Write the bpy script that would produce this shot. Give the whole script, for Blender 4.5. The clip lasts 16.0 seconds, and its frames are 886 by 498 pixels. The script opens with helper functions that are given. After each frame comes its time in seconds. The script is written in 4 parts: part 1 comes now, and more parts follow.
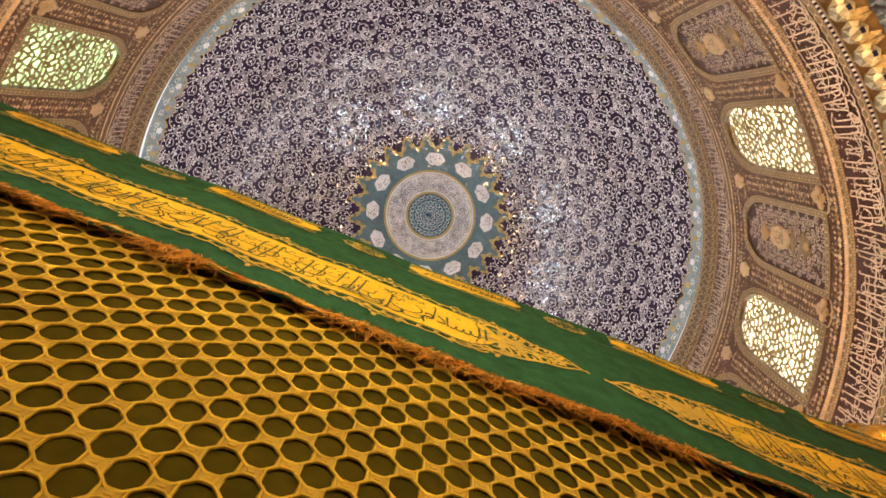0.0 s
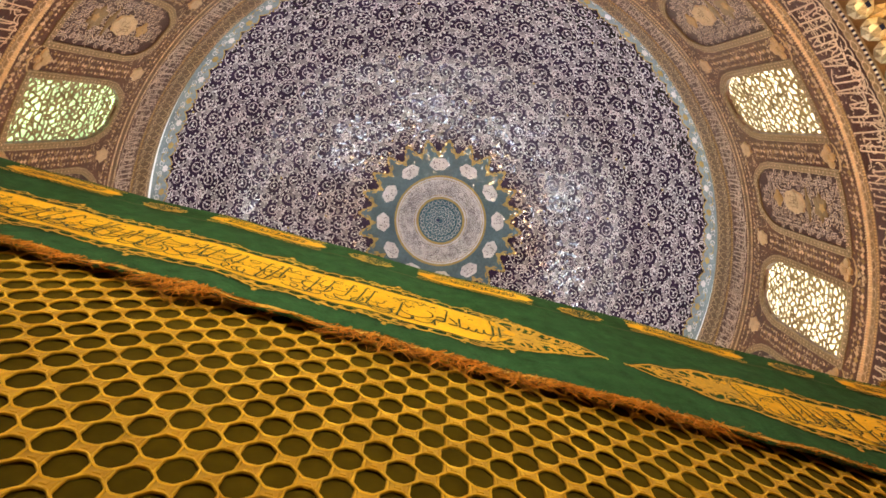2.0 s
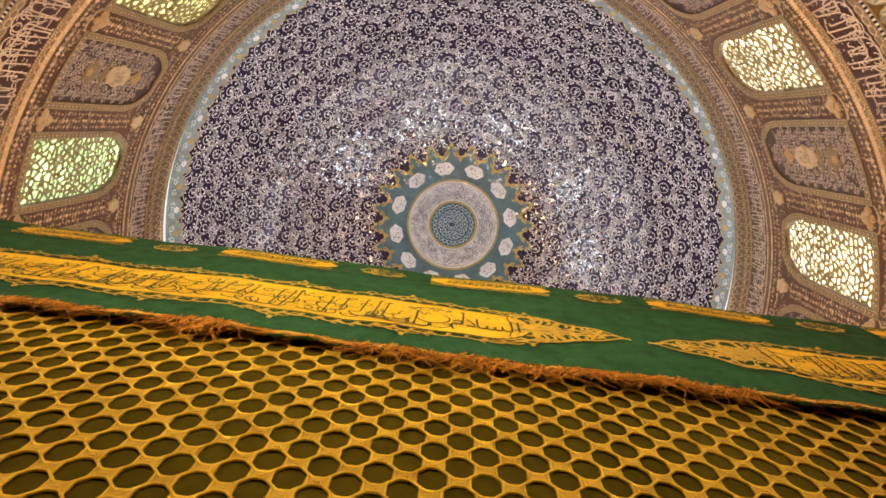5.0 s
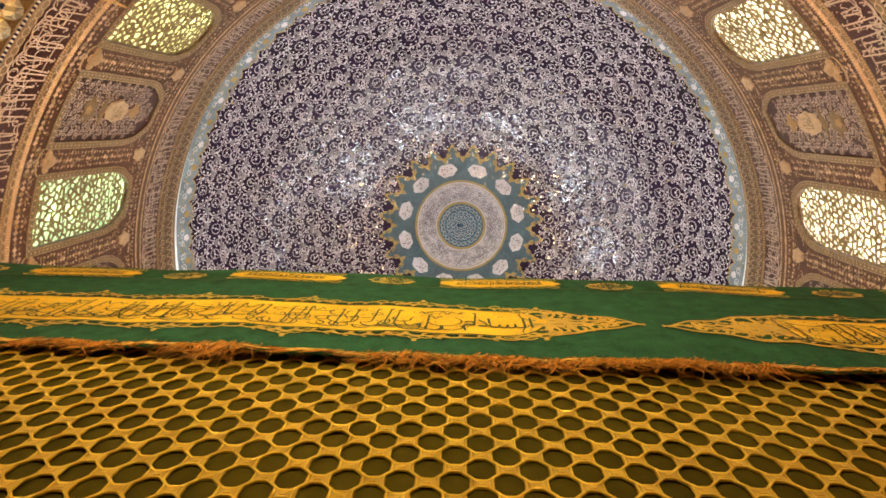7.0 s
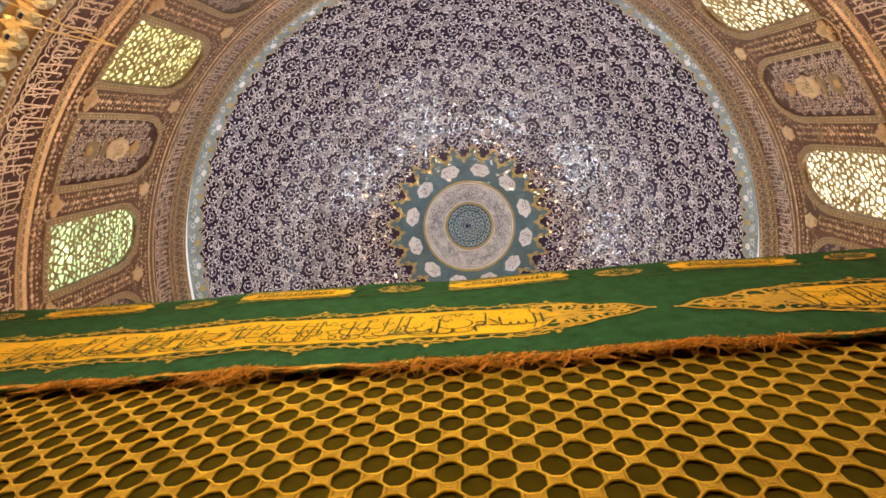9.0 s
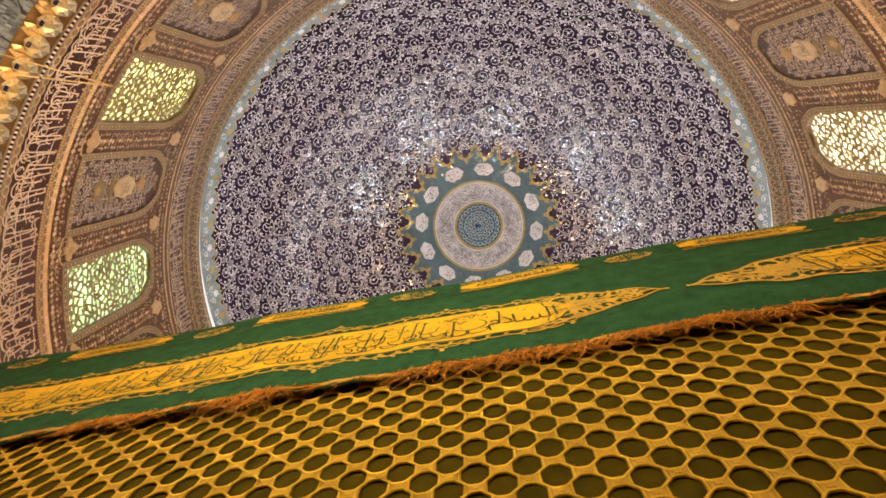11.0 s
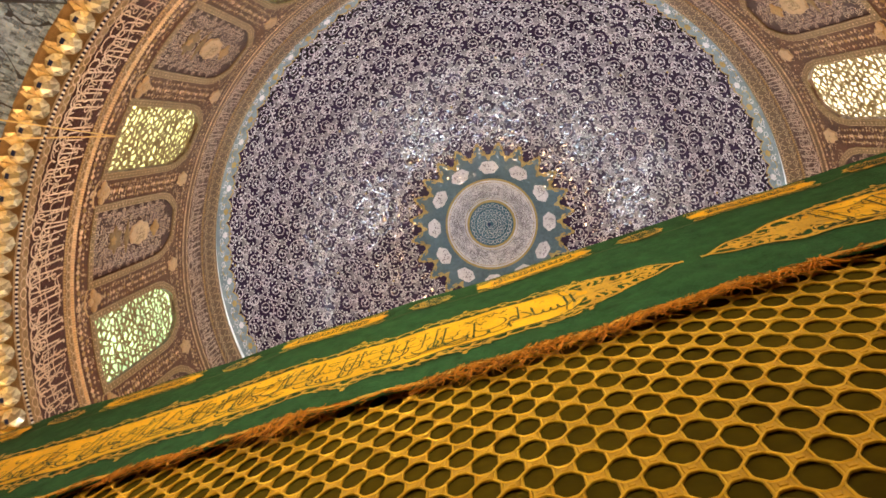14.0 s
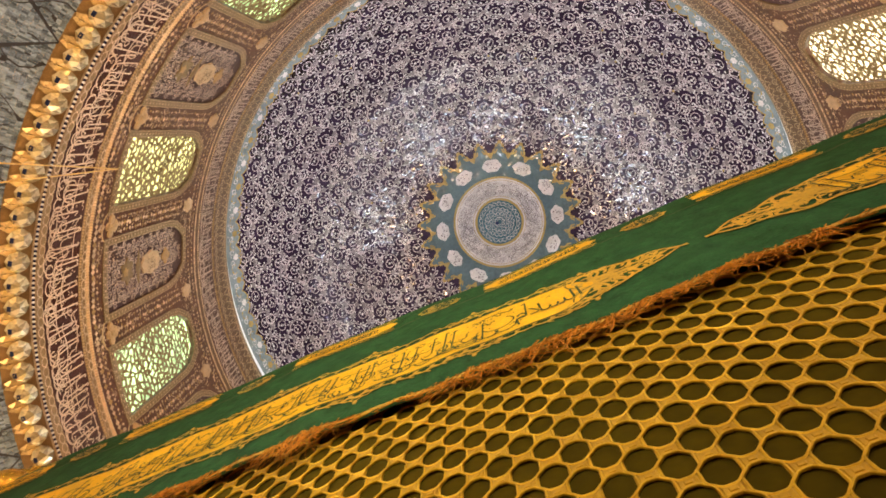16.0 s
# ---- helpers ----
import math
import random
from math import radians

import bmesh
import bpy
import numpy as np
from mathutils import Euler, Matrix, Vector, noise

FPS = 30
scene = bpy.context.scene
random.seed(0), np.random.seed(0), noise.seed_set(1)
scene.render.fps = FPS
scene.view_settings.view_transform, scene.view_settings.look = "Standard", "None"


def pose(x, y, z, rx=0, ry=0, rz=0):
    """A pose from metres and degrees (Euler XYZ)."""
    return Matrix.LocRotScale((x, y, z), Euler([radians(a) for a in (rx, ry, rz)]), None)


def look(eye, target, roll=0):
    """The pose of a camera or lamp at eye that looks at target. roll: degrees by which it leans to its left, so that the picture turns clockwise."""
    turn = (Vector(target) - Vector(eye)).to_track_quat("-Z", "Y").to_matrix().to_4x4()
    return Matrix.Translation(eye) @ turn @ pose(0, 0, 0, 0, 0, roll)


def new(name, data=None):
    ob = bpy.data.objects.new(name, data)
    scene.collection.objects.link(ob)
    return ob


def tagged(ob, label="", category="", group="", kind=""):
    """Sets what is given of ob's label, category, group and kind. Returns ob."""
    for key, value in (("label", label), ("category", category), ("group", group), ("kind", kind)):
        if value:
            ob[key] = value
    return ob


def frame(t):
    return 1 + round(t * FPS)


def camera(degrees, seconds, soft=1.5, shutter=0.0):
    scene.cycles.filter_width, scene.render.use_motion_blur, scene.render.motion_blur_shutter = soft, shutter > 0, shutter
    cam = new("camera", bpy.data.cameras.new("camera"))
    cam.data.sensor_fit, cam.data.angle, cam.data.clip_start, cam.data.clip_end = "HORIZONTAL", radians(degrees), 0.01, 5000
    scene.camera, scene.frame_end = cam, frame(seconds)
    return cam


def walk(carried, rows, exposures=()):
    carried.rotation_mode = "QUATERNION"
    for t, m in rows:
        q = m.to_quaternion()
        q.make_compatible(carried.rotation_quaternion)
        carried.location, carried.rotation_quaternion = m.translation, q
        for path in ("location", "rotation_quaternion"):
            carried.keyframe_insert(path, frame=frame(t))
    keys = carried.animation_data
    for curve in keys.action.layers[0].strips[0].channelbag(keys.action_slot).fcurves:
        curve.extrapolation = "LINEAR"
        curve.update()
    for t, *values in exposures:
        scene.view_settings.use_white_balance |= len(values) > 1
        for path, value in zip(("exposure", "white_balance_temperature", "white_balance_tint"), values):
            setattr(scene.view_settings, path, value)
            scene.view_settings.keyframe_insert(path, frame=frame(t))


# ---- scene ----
# Under a tiled dome: a gilded grille with an embroidered cloth, and the drum and dome above it.
cam = camera(71.95, 16.0, soft=1.7)
# seconds, x, y, z, tilt from straight up, sideways lean, turn about the upright
CAM_ROWS = [
    (0, 0.0681, -2.8673, 1.5893, -11.733, 2.065, -21.182),
    (0.5, 0.0859, -2.8651, 1.5909, -11.649, 2.092, -19.492),
    (1, 0.1038, -2.8629, 1.5926, -11.568, 2.114, -17.552),
    (1.5, 0.1057, -2.8715, 1.5953, -11.607, 2.135, -15.750),
    (2, 0.1112, -2.8715, 1.5950, -11.542, 2.164, -14.445),
    (2.5, 0.1167, -2.8715, 1.5947, -11.504, 2.205, -13.210),
    (3, 0.1223, -2.8716, 1.5944, -11.485, 2.189, -11.739),
    (3.5, 0.1278, -2.8716, 1.5941, -11.491, 2.175, -10.308),
    (4, 0.1334, -2.8723, 1.5949, -11.448, 2.193, -9.176),
    (6.5, 0.1613, -2.8762, 1.5992, -11.430, 2.191, -2.354),
    (7, 0.1669, -2.8770, 1.6000, -11.419, 2.180, -1.061),
    (7.5, 0.1743, -2.8776, 1.5999, -11.433, 2.196, 0.301),
    (8, 0.1816, -2.8782, 1.5999, -11.403, 2.146, 1.946),
    (8.5, 0.1889, -2.8788, 1.5998, -11.402, 2.140, 3.540),
    (9, 0.1963, -2.8793, 1.5997, -11.398, 2.060, 5.011),
    (11.5, 0.2248, -2.8794, 1.5932, -11.341, 2.099, 12.428),
    (12, 0.2305, -2.8794, 1.5919, -11.331, 2.116, 13.629),
    (12.5, 0.2362, -2.8794, 1.5906, -11.282, 2.114, 14.813),
    (13, 0.2384, -2.8789, 1.5880, -11.322, 2.114, 16.101),
    (13.5, 0.2405, -2.8784, 1.5854, -11.278, 2.110, 17.558),
    (14, 0.2427, -2.8778, 1.5827, -11.259, 2.084, 18.862),
    (14.5, 0.2449, -2.8773, 1.5801, -11.231, 1.982, 20.251),
    (15, 0.2553, -2.8723, 1.5873, -11.212, 2.121, 21.383),
    (15.5, 0.2658, -2.8672, 1.5945, -11.240, 2.163, 22.736),
    (16, 0.2763, -2.8622, 1.6018, -11.181, 2.153, 24.043),
]
walk(cam, [(t, pose(x, y, z, 0, 0, c) @ pose(0, 0, 0, 180 + a) @ pose(0, 0, 0, 0, b)) for t, x, y, z, a, b, c in CAM_ROWS],
     exposures=[(0, -0.05), (16, -0.05)])

# ---- light ----
world = bpy.data.worlds.new("world")
scene.world = world
world.use_nodes = True
wn = world.node_tree.nodes
sky = wn.new("ShaderNodeTexSky")
sky.sky_type, sky.sun_disc, sky.sun_elevation, sky.sun_rotation = "NISHITA", False, radians(50), radians(200)
world.node_tree.links.new(sky.outputs[0], wn["Background"].inputs[0])
wn["Background"].inputs[1].default_value = 0.1


def lamp(name, kind, m, power, color, size=0.5, spread=None):
    data = bpy.data.lights.new(name, kind)
    data.energy, data.color = power, color
    if kind == "AREA":
        data.shape, data.size = "DISK", size
        if spread:
            data.spread = radians(spread)
    else:
        data.shadow_soft_size = size
    ob = new(name, data)
    ob.matrix_world = m
    return ob


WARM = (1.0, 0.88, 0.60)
# unseen fill lamps added behind the visitor, to light the grille and cloth
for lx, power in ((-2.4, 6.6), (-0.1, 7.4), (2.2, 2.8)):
    lamp("unseen_hall_fill", "AREA", look((lx, -6.6, 2.6), (lx * 0.25, -2.1, 3.75)), power * 1.1, WARM, 0.9, 44)
# hidden uplights added all round below the drum, to warm its wall
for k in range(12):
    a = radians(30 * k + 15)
    lamp("unseen_uplight", "AREA", look((8.1 * math.cos(a), 8.1 * math.sin(a), 4.6), (-3.0 * math.cos(a), -3.0 * math.sin(a), 12.5)), 108, (1.0, 0.60, 0.29), 0.5)
# ---- materials ----


def mat(name, color, rough=0.5, metal=0.0, vary=0.15, scale=6.0, bump=0.0, bump_scale=40.0, emit=None, piece=0.0, island=0.0, sheen=0.0, spec=0.5, tilt=0.0, tilt_scale=10.0):
    """A painted or plain surface with two scales of variation and a fine relief."""
    m = bpy.data.materials.new(name)
    m.use_nodes = True
    nt = m.node_tree
    n, link = nt.nodes, nt.links.new
    b = n["Principled BSDF"]
    b.inputs["Roughness"].default_value, b.inputs["Metallic"].default_value = rough, metal
    b.inputs["Specular IOR Level"].default_value = spec
    if sheen:
        b.inputs["Sheen Weight"].default_value = sheen
        b.inputs["Sheen Roughness"].default_value = 0.4
        b.inputs["Sheen Tint"].default_value = (*color, 1)
    co = n.new("ShaderNodeTexCoord")
    big, small = n.new("ShaderNodeTexNoise"), n.new("ShaderNodeTexNoise")
    big.inputs["Scale"].default_value, small.inputs["Scale"].default_value = scale, scale * 7.3
    big.inputs["Detail"].default_value, small.inputs["Detail"].default_value = 4, 3
    link(co.outputs["Object"], big.inputs["Vector"])
    link(co.outputs["Object"], small.inputs["Vector"])
    add = n.new("ShaderNodeMath")
    add.operation = "ADD"
    link(big.outputs[0], add.inputs[0])
    link(small.outputs[0], add.inputs[1])
    last = add.outputs[0]
    for amount, node, socket in ((piece, "ShaderNodeObjectInfo", "Random"), (island, "ShaderNodeNewGeometry", "Random Per Island")):
        if amount:
            info = n.new(node)
            k = n.new("ShaderNodeMath")
            k.operation, k.inputs[1].default_value, k.inputs[2].default_value = "MULTIPLY_ADD", amount, -amount / 2
            link(info.outputs[socket], k.inputs[0])
            plus = n.new("ShaderNodeMath")
            plus.operation = "ADD"
            link(last, plus.inputs[0])
            link(k.outputs[0], plus.inputs[1])
            last = plus.outputs[0]
    ramp = n.new("ShaderNodeMapRange")
    ramp.inputs["From Min"].default_value, ramp.inputs["From Max"].default_value = 0.6, 1.4
    ramp.inputs["To Min"].default_value, ramp.inputs["To Max"].default_value = 1 - vary, 1 + vary
    link(last, ramp.inputs["Value"])
    mix = n.new("ShaderNodeVectorMath")
    mix.operation = "SCALE"
    mix.inputs[0].default_value = color
    link(ramp.outputs[0], mix.inputs["Scale"])
    link(mix.outputs[0], b.inputs["Base Color"])
    rr = n.new("ShaderNodeMapRange")
    rr.inputs["To Min"].default_value, rr.inputs["To Max"].default_value = max(0.02, rough * 0.75), min(1, rough * 1.25)
    link(small.outputs[0], rr.inputs["Value"])
    link(rr.outputs[0], b.inputs["Roughness"])
    lean = None
    if tilt:
        # each hand-set piece leans its own way
        cell, shift, norm = n.new("ShaderNodeTexVoronoi"), n.new("ShaderNodeVectorMath"), n.new("ShaderNodeNewGeometry")
        cell.inputs["Scale"].default_value = tilt_scale
        link(co.outputs["Object"], cell.inputs["Vector"])
        shift.operation = "MULTIPLY_ADD"
        shift.inputs[1].default_value, shift.inputs[2].default_value = (2 * tilt,) * 3, (-tilt,) * 3
        link(cell.outputs["Color"], shift.inputs[0])
        plus, unit_length = n.new("ShaderNodeVectorMath"), n.new("ShaderNodeVectorMath")
        plus.operation, unit_length.operation = "ADD", "NORMALIZE"
        link(shift.outputs[0], plus.inputs[0])
        link(norm.outputs["Normal"], plus.inputs[1])
        link(plus.outputs[0], unit_length.inputs[0])
        lean = unit_length.outputs[0]
        link(lean, b.inputs["Normal"])
    if bump:
        nz = n.new("ShaderNodeTexNoise")
        nz.inputs["Scale"].default_value, nz.inputs["Detail"].default_value = bump_scale, 4
        link(co.outputs["Object"], nz.inputs["Vector"])
        bp = n.new("ShaderNodeBump")
        bp.inputs["Strength"].default_value, bp.inputs["Distance"].default_value = 1.0, bump
        link(nz.outputs[0], bp.inputs["Height"])
        if lean:
            link(lean, bp.inputs["Normal"])
        link(bp.outputs[0], b.inputs["Normal"])
    if emit:
        b.inputs["Emission Color"].default_value = (*emit[:3], 1)
        b.inputs["Emission Strength"].default_value = emit[3]
    return m


TILE = dict(rough=0.055, bump=0.0016, bump_scale=7.0, tilt=0.056, tilt_scale=17.0)
M_INDIGO = mat("indigo_glazed_tile", (0.028, 0.016, 0.038), vary=0.5, scale=1.2, **TILE)
M_LILAC = mat("lilac_glazed_tile", (0.53, 0.455, 0.465), vary=0.22, scale=2.0, island=0.3, **TILE)
M_GREYLEAF = mat("grey_glazed_tile", (0.23, 0.205, 0.215), vary=0.25, scale=2.0, island=0.3, **TILE)
M_TEAL = mat("teal_glazed_tile", (0.095, 0.140, 0.158), vary=0.3, scale=2.0, **TILE)
M_TEAL_PALE = mat("pale_teal_glazed_tile", (0.21, 0.255, 0.26), vary=0.35, scale=3.0, **TILE)
M_TEAL_DARK = mat("dark_teal_glazed_tile", (0.05, 0.12, 0.15), vary=0.3, scale=2.0, **TILE)
M_PEARL = mat("pearl_glazed_tile", (0.64, 0.60, 0.60), vary=0.25, scale=3.0, **TILE)
M_OCHRE = mat("ochre_glazed_tile", (0.38, 0.27, 0.10), vary=0.3, scale=4.0, island=0.3, **TILE)
M_WHITEPLASTER = mat("white_plaster", (0.80, 0.82, 0.84), rough=0.6, vary=0.08, scale=3.0, bump=0.004)
DRUM = dict(rough=0.35, bump=0.006, bump_scale=30.0)
M_MAROON = mat("maroon_painted_plaster", (0.115, 0.046, 0.020), vary=0.5, scale=3.0, **DRUM)
M_MAROON_DARK = mat("dark_maroon_band", (0.080, 0.026, 0.017), vary=0.4, scale=3.0, **DRUM)
M_PLUM = mat("plum_panel_ground", (0.066, 0.028, 0.022), vary=0.4, scale=3.0, **DRUM)
M_CREAM = mat("cream_lettering", (0.74, 0.55, 0.38), vary=0.2, scale=5.0, island=0.2, **DRUM)
M_MEDAL = mat("tan_medallion", (0.64, 0.47, 0.27), vary=0.25, scale=9.0, **DRUM)
M_CREAM_DIM = mat("dull_cream_lettering", (0.64, 0.50, 0.40), vary=0.25, scale=5.0, island=0.3, **DRUM)
M_BLOSSOM = mat("cream_blossom", (0.72, 0.52, 0.32), vary=0.3, scale=7.0, island=0.6, **DRUM)
M_GOLDBLOSSOM = mat("gold_blossom", (0.45, 0.28, 0.10), vary=0.3, scale=7.0, island=0.6, **DRUM)
M_TAN = mat("tan_border", (0.34, 0.22, 0.10), vary=0.3, scale=9.0, **DRUM)
M_UMBER = mat("umber_border", (0.15, 0.085, 0.035), vary=0.35, scale=9.0, **DRUM)
M_OLIVE = mat("olive_gold_frame", (0.27, 0.19, 0.085), vary=0.3, scale=9.0, **DRUM)
M_ROPE = mat("gilt_rope", (0.70, 0.48, 0.24), rough=0.3, metal=0.5, vary=0.25, scale=12.0, bump=0.004)
M_GILT = mat("polished_gilt", (0.90, 0.78, 0.50), rough=0.22, metal=0.62, vary=0.45, scale=5.0, bump=0.001, bump_scale=20, piece=0.3, island=1.2)
M_GILT_DEEP = mat("deep_gilt", (0.72, 0.54, 0.26), rough=0.3, metal=0.6, vary=0.3, scale=6.0, piece=0.8)
M_FINIAL = mat("deep_gold_finial", (0.86, 0.50, 0.07), rough=0.25, metal=0.85, vary=0.3, scale=9.0, bump=0.006, bump_scale=45.0)
M_CORD = mat("gilt_cord", (0.85, 0.58, 0.20), rough=0.4, vary=0.1, scale=9.0)
M_GEM = mat("dark_blue_glass", (0.02, 0.03, 0.08), rough=0.08, vary=0.4, scale=8.0)
M_BEAD_W = mat("ivory_bead", (0.86, 0.82, 0.76), rough=0.3, vary=0.15, scale=8.0)
M_BEAD_C = mat("cream_rope", (0.86, 0.62, 0.36), rough=0.3, vary=0.2, scale=12.0)
M_GRILLE = mat("window_tracery_plaster", (0.34, 0.26, 0.11), rough=0.6, vary=0.3, scale=10.0)
M_MIRROR = mat("mirror_mosaic", (0.30, 0.41, 0.58), rough=0.2, metal=0.35, vary=0.6, scale=9.0, bump=0.01, bump_scale=30.0, island=0.8)
M_DARKLINE = mat("dark_leading", (0.03, 0.035, 0.05), rough=0.4, vary=0.3)
M_GOLDLAT = mat("gilded_grille_metal", (0.66, 0.42, 0.026), rough=0.5, metal=0.5, vary=0.3, scale=5.0, bump=0.002, bump_scale=90.0, piece=0.3)
M_GOLDNODE = mat("brushed_gold_node", (0.54, 0.33, 0.026), rough=0.55, metal=0.45, vary=0.3, scale=8.0, bump=0.002, bump_scale=120.0, piece=0.3)
M_VELVET = mat("green_velvet", (0.021, 0.074, 0.029), rough=0.9, vary=0.6, scale=16.0, bump=0.004, bump_scale=160.0, sheen=0.2, spec=0.1)
M_EMBROID = mat("gold_embroidery", (0.80, 0.465, 0.018), rough=0.6, vary=0.22, scale=9.0, bump=0.003, bump_scale=220.0, spec=0.2)
M_EMBROID_DULL = mat("dull_gold_thread", (0.56, 0.34, 0.03), rough=0.6, vary=0.4, scale=16.0, bump=0.004, bump_scale=220.0)
M_STITCH = mat("dark_green_stitching", (0.035, 0.060, 0.012), rough=0.8, vary=0.3)
M_FRINGE = mat("rust_gold_fringe", (0.40, 0.155, 0.014), rough=0.85, vary=0.55, scale=20.0, island=1.3, sheen=0.1, spec=0.2)
M_INSIDE = mat("dim_olive_drape", (0.062, 0.045, 0.003), rough=0.95, vary=0.35, scale=3.0, spec=0.05)
M_STONE = mat("pale_marble", (0.55, 0.52, 0.47), rough=0.25, vary=0.2, scale=1.5)
M_WALLWARM = mat("hall_wall_stone", (0.42, 0.38, 0.32), rough=0.4, vary=0.3, scale=1.0)
M_CARPET = mat("red_carpet", (0.20, 0.05, 0.04), rough=0.95, vary=0.4, scale=3.0)


def glow(name, color, strength, vary=0.5):
    """Sunlit tinted glass: it gives off the daylight behind it, unevenly."""
    m = bpy.data.materials.new(name)
    m.use_nodes = True
    n, link = m.node_tree.nodes, m.node_tree.links.new
    b = n["Principled BSDF"]
    b.inputs["Roughness"].default_value = 0.2
    b.inputs["Base Color"].default_value = (*[c * 0.3 for c in color], 1)
    co, nz, r = n.new("ShaderNodeTexCoord"), n.new("ShaderNodeTexNoise"), n.new("ShaderNodeMapRange")
    nz.inputs["Scale"].default_value, nz.inputs["Detail"].default_value = 3.0, 3
    r.inputs["From Min"].default_value, r.inputs["From Max"].default_value = 0.3, 0.7
    r.inputs["To Min"].default_value, r.inputs["To Max"].default_value = strength * (1 - vary), strength * (1 + vary)
    link(co.outputs["Object"], nz.inputs["Vector"])
    link(nz.outputs[0], r.inputs["Value"])
    b.inputs["Emission Color"].default_value = (*color, 1)
    link(r.outputs[0], b.inputs["Emission Strength"])
    return m


M_PANE_WHITE = glow("bright_daylight_glass", (1.0, 0.89, 0.64), 2.3)
M_PANE_GREEN = glow("yellow_green_daylight_glass", (0.88, 0.88, 0.40), 1.8)
M_PANE_PALE = glow("pale_green_daylight_glass", (0.68, 0.95, 0.50), 1.6)
M_PANE_SUN = glow("sunlit_glass", (0.80, 0.90, 1.0), 58.0)
M_COVE = glow("cove_strip_light", (0.88, 0.93, 1.0), 46.0, 0.1)

# ---- mesh helpers ----


class Geo:
    """Gathers vertices and faces for one mesh."""

    def __init__(self):
        self.v, self.f = [], []

    def vert(self, p):
        self.v.append(tuple(p))
        return len(self.v) - 1

    def poly(self, pts):
        self.f.append([self.vert(p) for p in pts])

    def grid(self, rows_of_pts, closed=False):
        w = len(rows_of_pts[0])
        ids = [[self.vert(p) for p in row] for row in rows_of_pts]
        for a, b in zip(ids, ids[1:]):
            for k in range(w if closed else w - 1):
                j = (k + 1) % w
                self.f.append([a[k], a[j], b[j], b[k]])

    def ribbon(self, pts, width, place, h, taper=0.0):
        """A flat band along 2D points, laid on a surface by place(x, y, h)."""
        n = len(pts)
        row = []
        for k, (x, y) in enumerate(pts):
            x0, y0 = pts[max(0, k - 1)]
            x1, y1 = pts[min(n - 1, k + 1)]
            dx, dy = x1 - x0, y1 - y0
            d = math.hypot(dx, dy) or 1
            t = k / (n - 1)
            w = width / 2 * (1 - taper * abs(2 * t - 1) ** 2)
            row.append((self.vert(place(x - dy / d * w, y + dx / d * w, h)), self.vert(place(x + dy / d * w, y - dx / d * w, h))))
        for a, b in zip(row, row[1:]):
            self.f.append([a[0], a[1], b[1], b[0]])

    def blob(self, x, y, r, place, h, n=6, ry=None, turn=0.0, wave=0.0, lobes=0):
        pts = []
        for k in range(n):
            a = 2 * math.pi * k / n
            q = 1 + wave * math.cos(lobes * a)
            px, py = r * q * math.cos(a), (ry or r) * q * math.sin(a)
            pts.append((x + px * math.cos(turn) - py * math.sin(turn), y + px * math.sin(turn) + py * math.cos(turn)))
        self.f.append([self.vert(place(px, py, h)) for px, py in pts])

    def box(self, x0, x1, y0, y1, z0, z1):
        b = len(self.v)
        self.v += [(x, y, z) for z in (z0, z1) for x, y in ((x0, y0), (x1, y0), (x1, y1), (x0, y1))]
        self.f += [[b + i for i in q] for q in ((3, 2, 1, 0), (4, 5, 6, 7), (0, 1, 5, 4), (1, 2, 6, 5), (2, 3, 7, 6), (3, 0, 4, 7))]

    def lathe(self, profile, n, centre=(0, 0, 0)):
        cx, cy, cz = centre
        self.grid([[(cx + r * math.cos(2 * math.pi * k / n), cy + r * math.sin(2 * math.pi * k / n), cz + z) for k in range(n)] for r, z in profile], closed=True)

    def mesh(self, name, material, smooth=False):
        me = bpy.data.meshes.new(name)
        me.from_pydata(self.v, [], self.f)
        me.materials.append(material)
        if smooth:
            me.shade_smooth()
        me.update()
        return me


def part(name, geo, material, parent=None, label="", smooth=False, kind=""):
    ob = new(name, geo.mesh(name, material, smooth) if isinstance(geo, Geo) else geo)
    if parent:
        ob.parent = parent
    return tagged(ob, label, kind=kind)


def thing(name, label, category, group="", kind="", at=(0, 0, 0)):
    ob = new(name)
    ob.location = at
    ob.empty_display_size = 0.1
    return tagged(ob, label, category, group, kind)


def arc(cx, cy, r, a0, a1, n=10, ry=None):
    return [(cx + r * math.cos(a0 + (a1 - a0) * k / n), cy + (ry or r) * math.sin(a0 + (a1 - a0) * k / n)) for k in range(n + 1)]


def spiral(cx, cy, r, start, turns, way=1, end=0.28, n=26):
    return [(cx + r * (1 - (1 - end) * k / n) * math.cos(start + way * turns * 2 * math.pi * k / n),
             cy + r * (1 - (1 - end) * k / n) * math.sin(start + way * turns * 2 * math.pi * k / n)) for k in range(n + 1)]


# ---- drum and dome ----
R = 6.0
Z_BAND0, Z_INS0, Z_INS1, Z_ROPE = 8.21, 8.44, 9.11, 9.33
Z_UP0, Z_UP1, Z_UP2, Z_LEDGE = 12.53, 12.76, 13.34, 14.08
PHASE = 0.4


def drum(u, z, h=0.0):
    """u: metres along the wall; h: out of the wall towards the axis."""
    a = u / R
    return ((R - h) * math.cos(a), (R - h) * math.sin(a), z)


def deg(d):
    return radians(d) * R


wall_drum = thing("wall_drum", "round drum wall painted maroon with gilt bands", "wall", kind="structure")


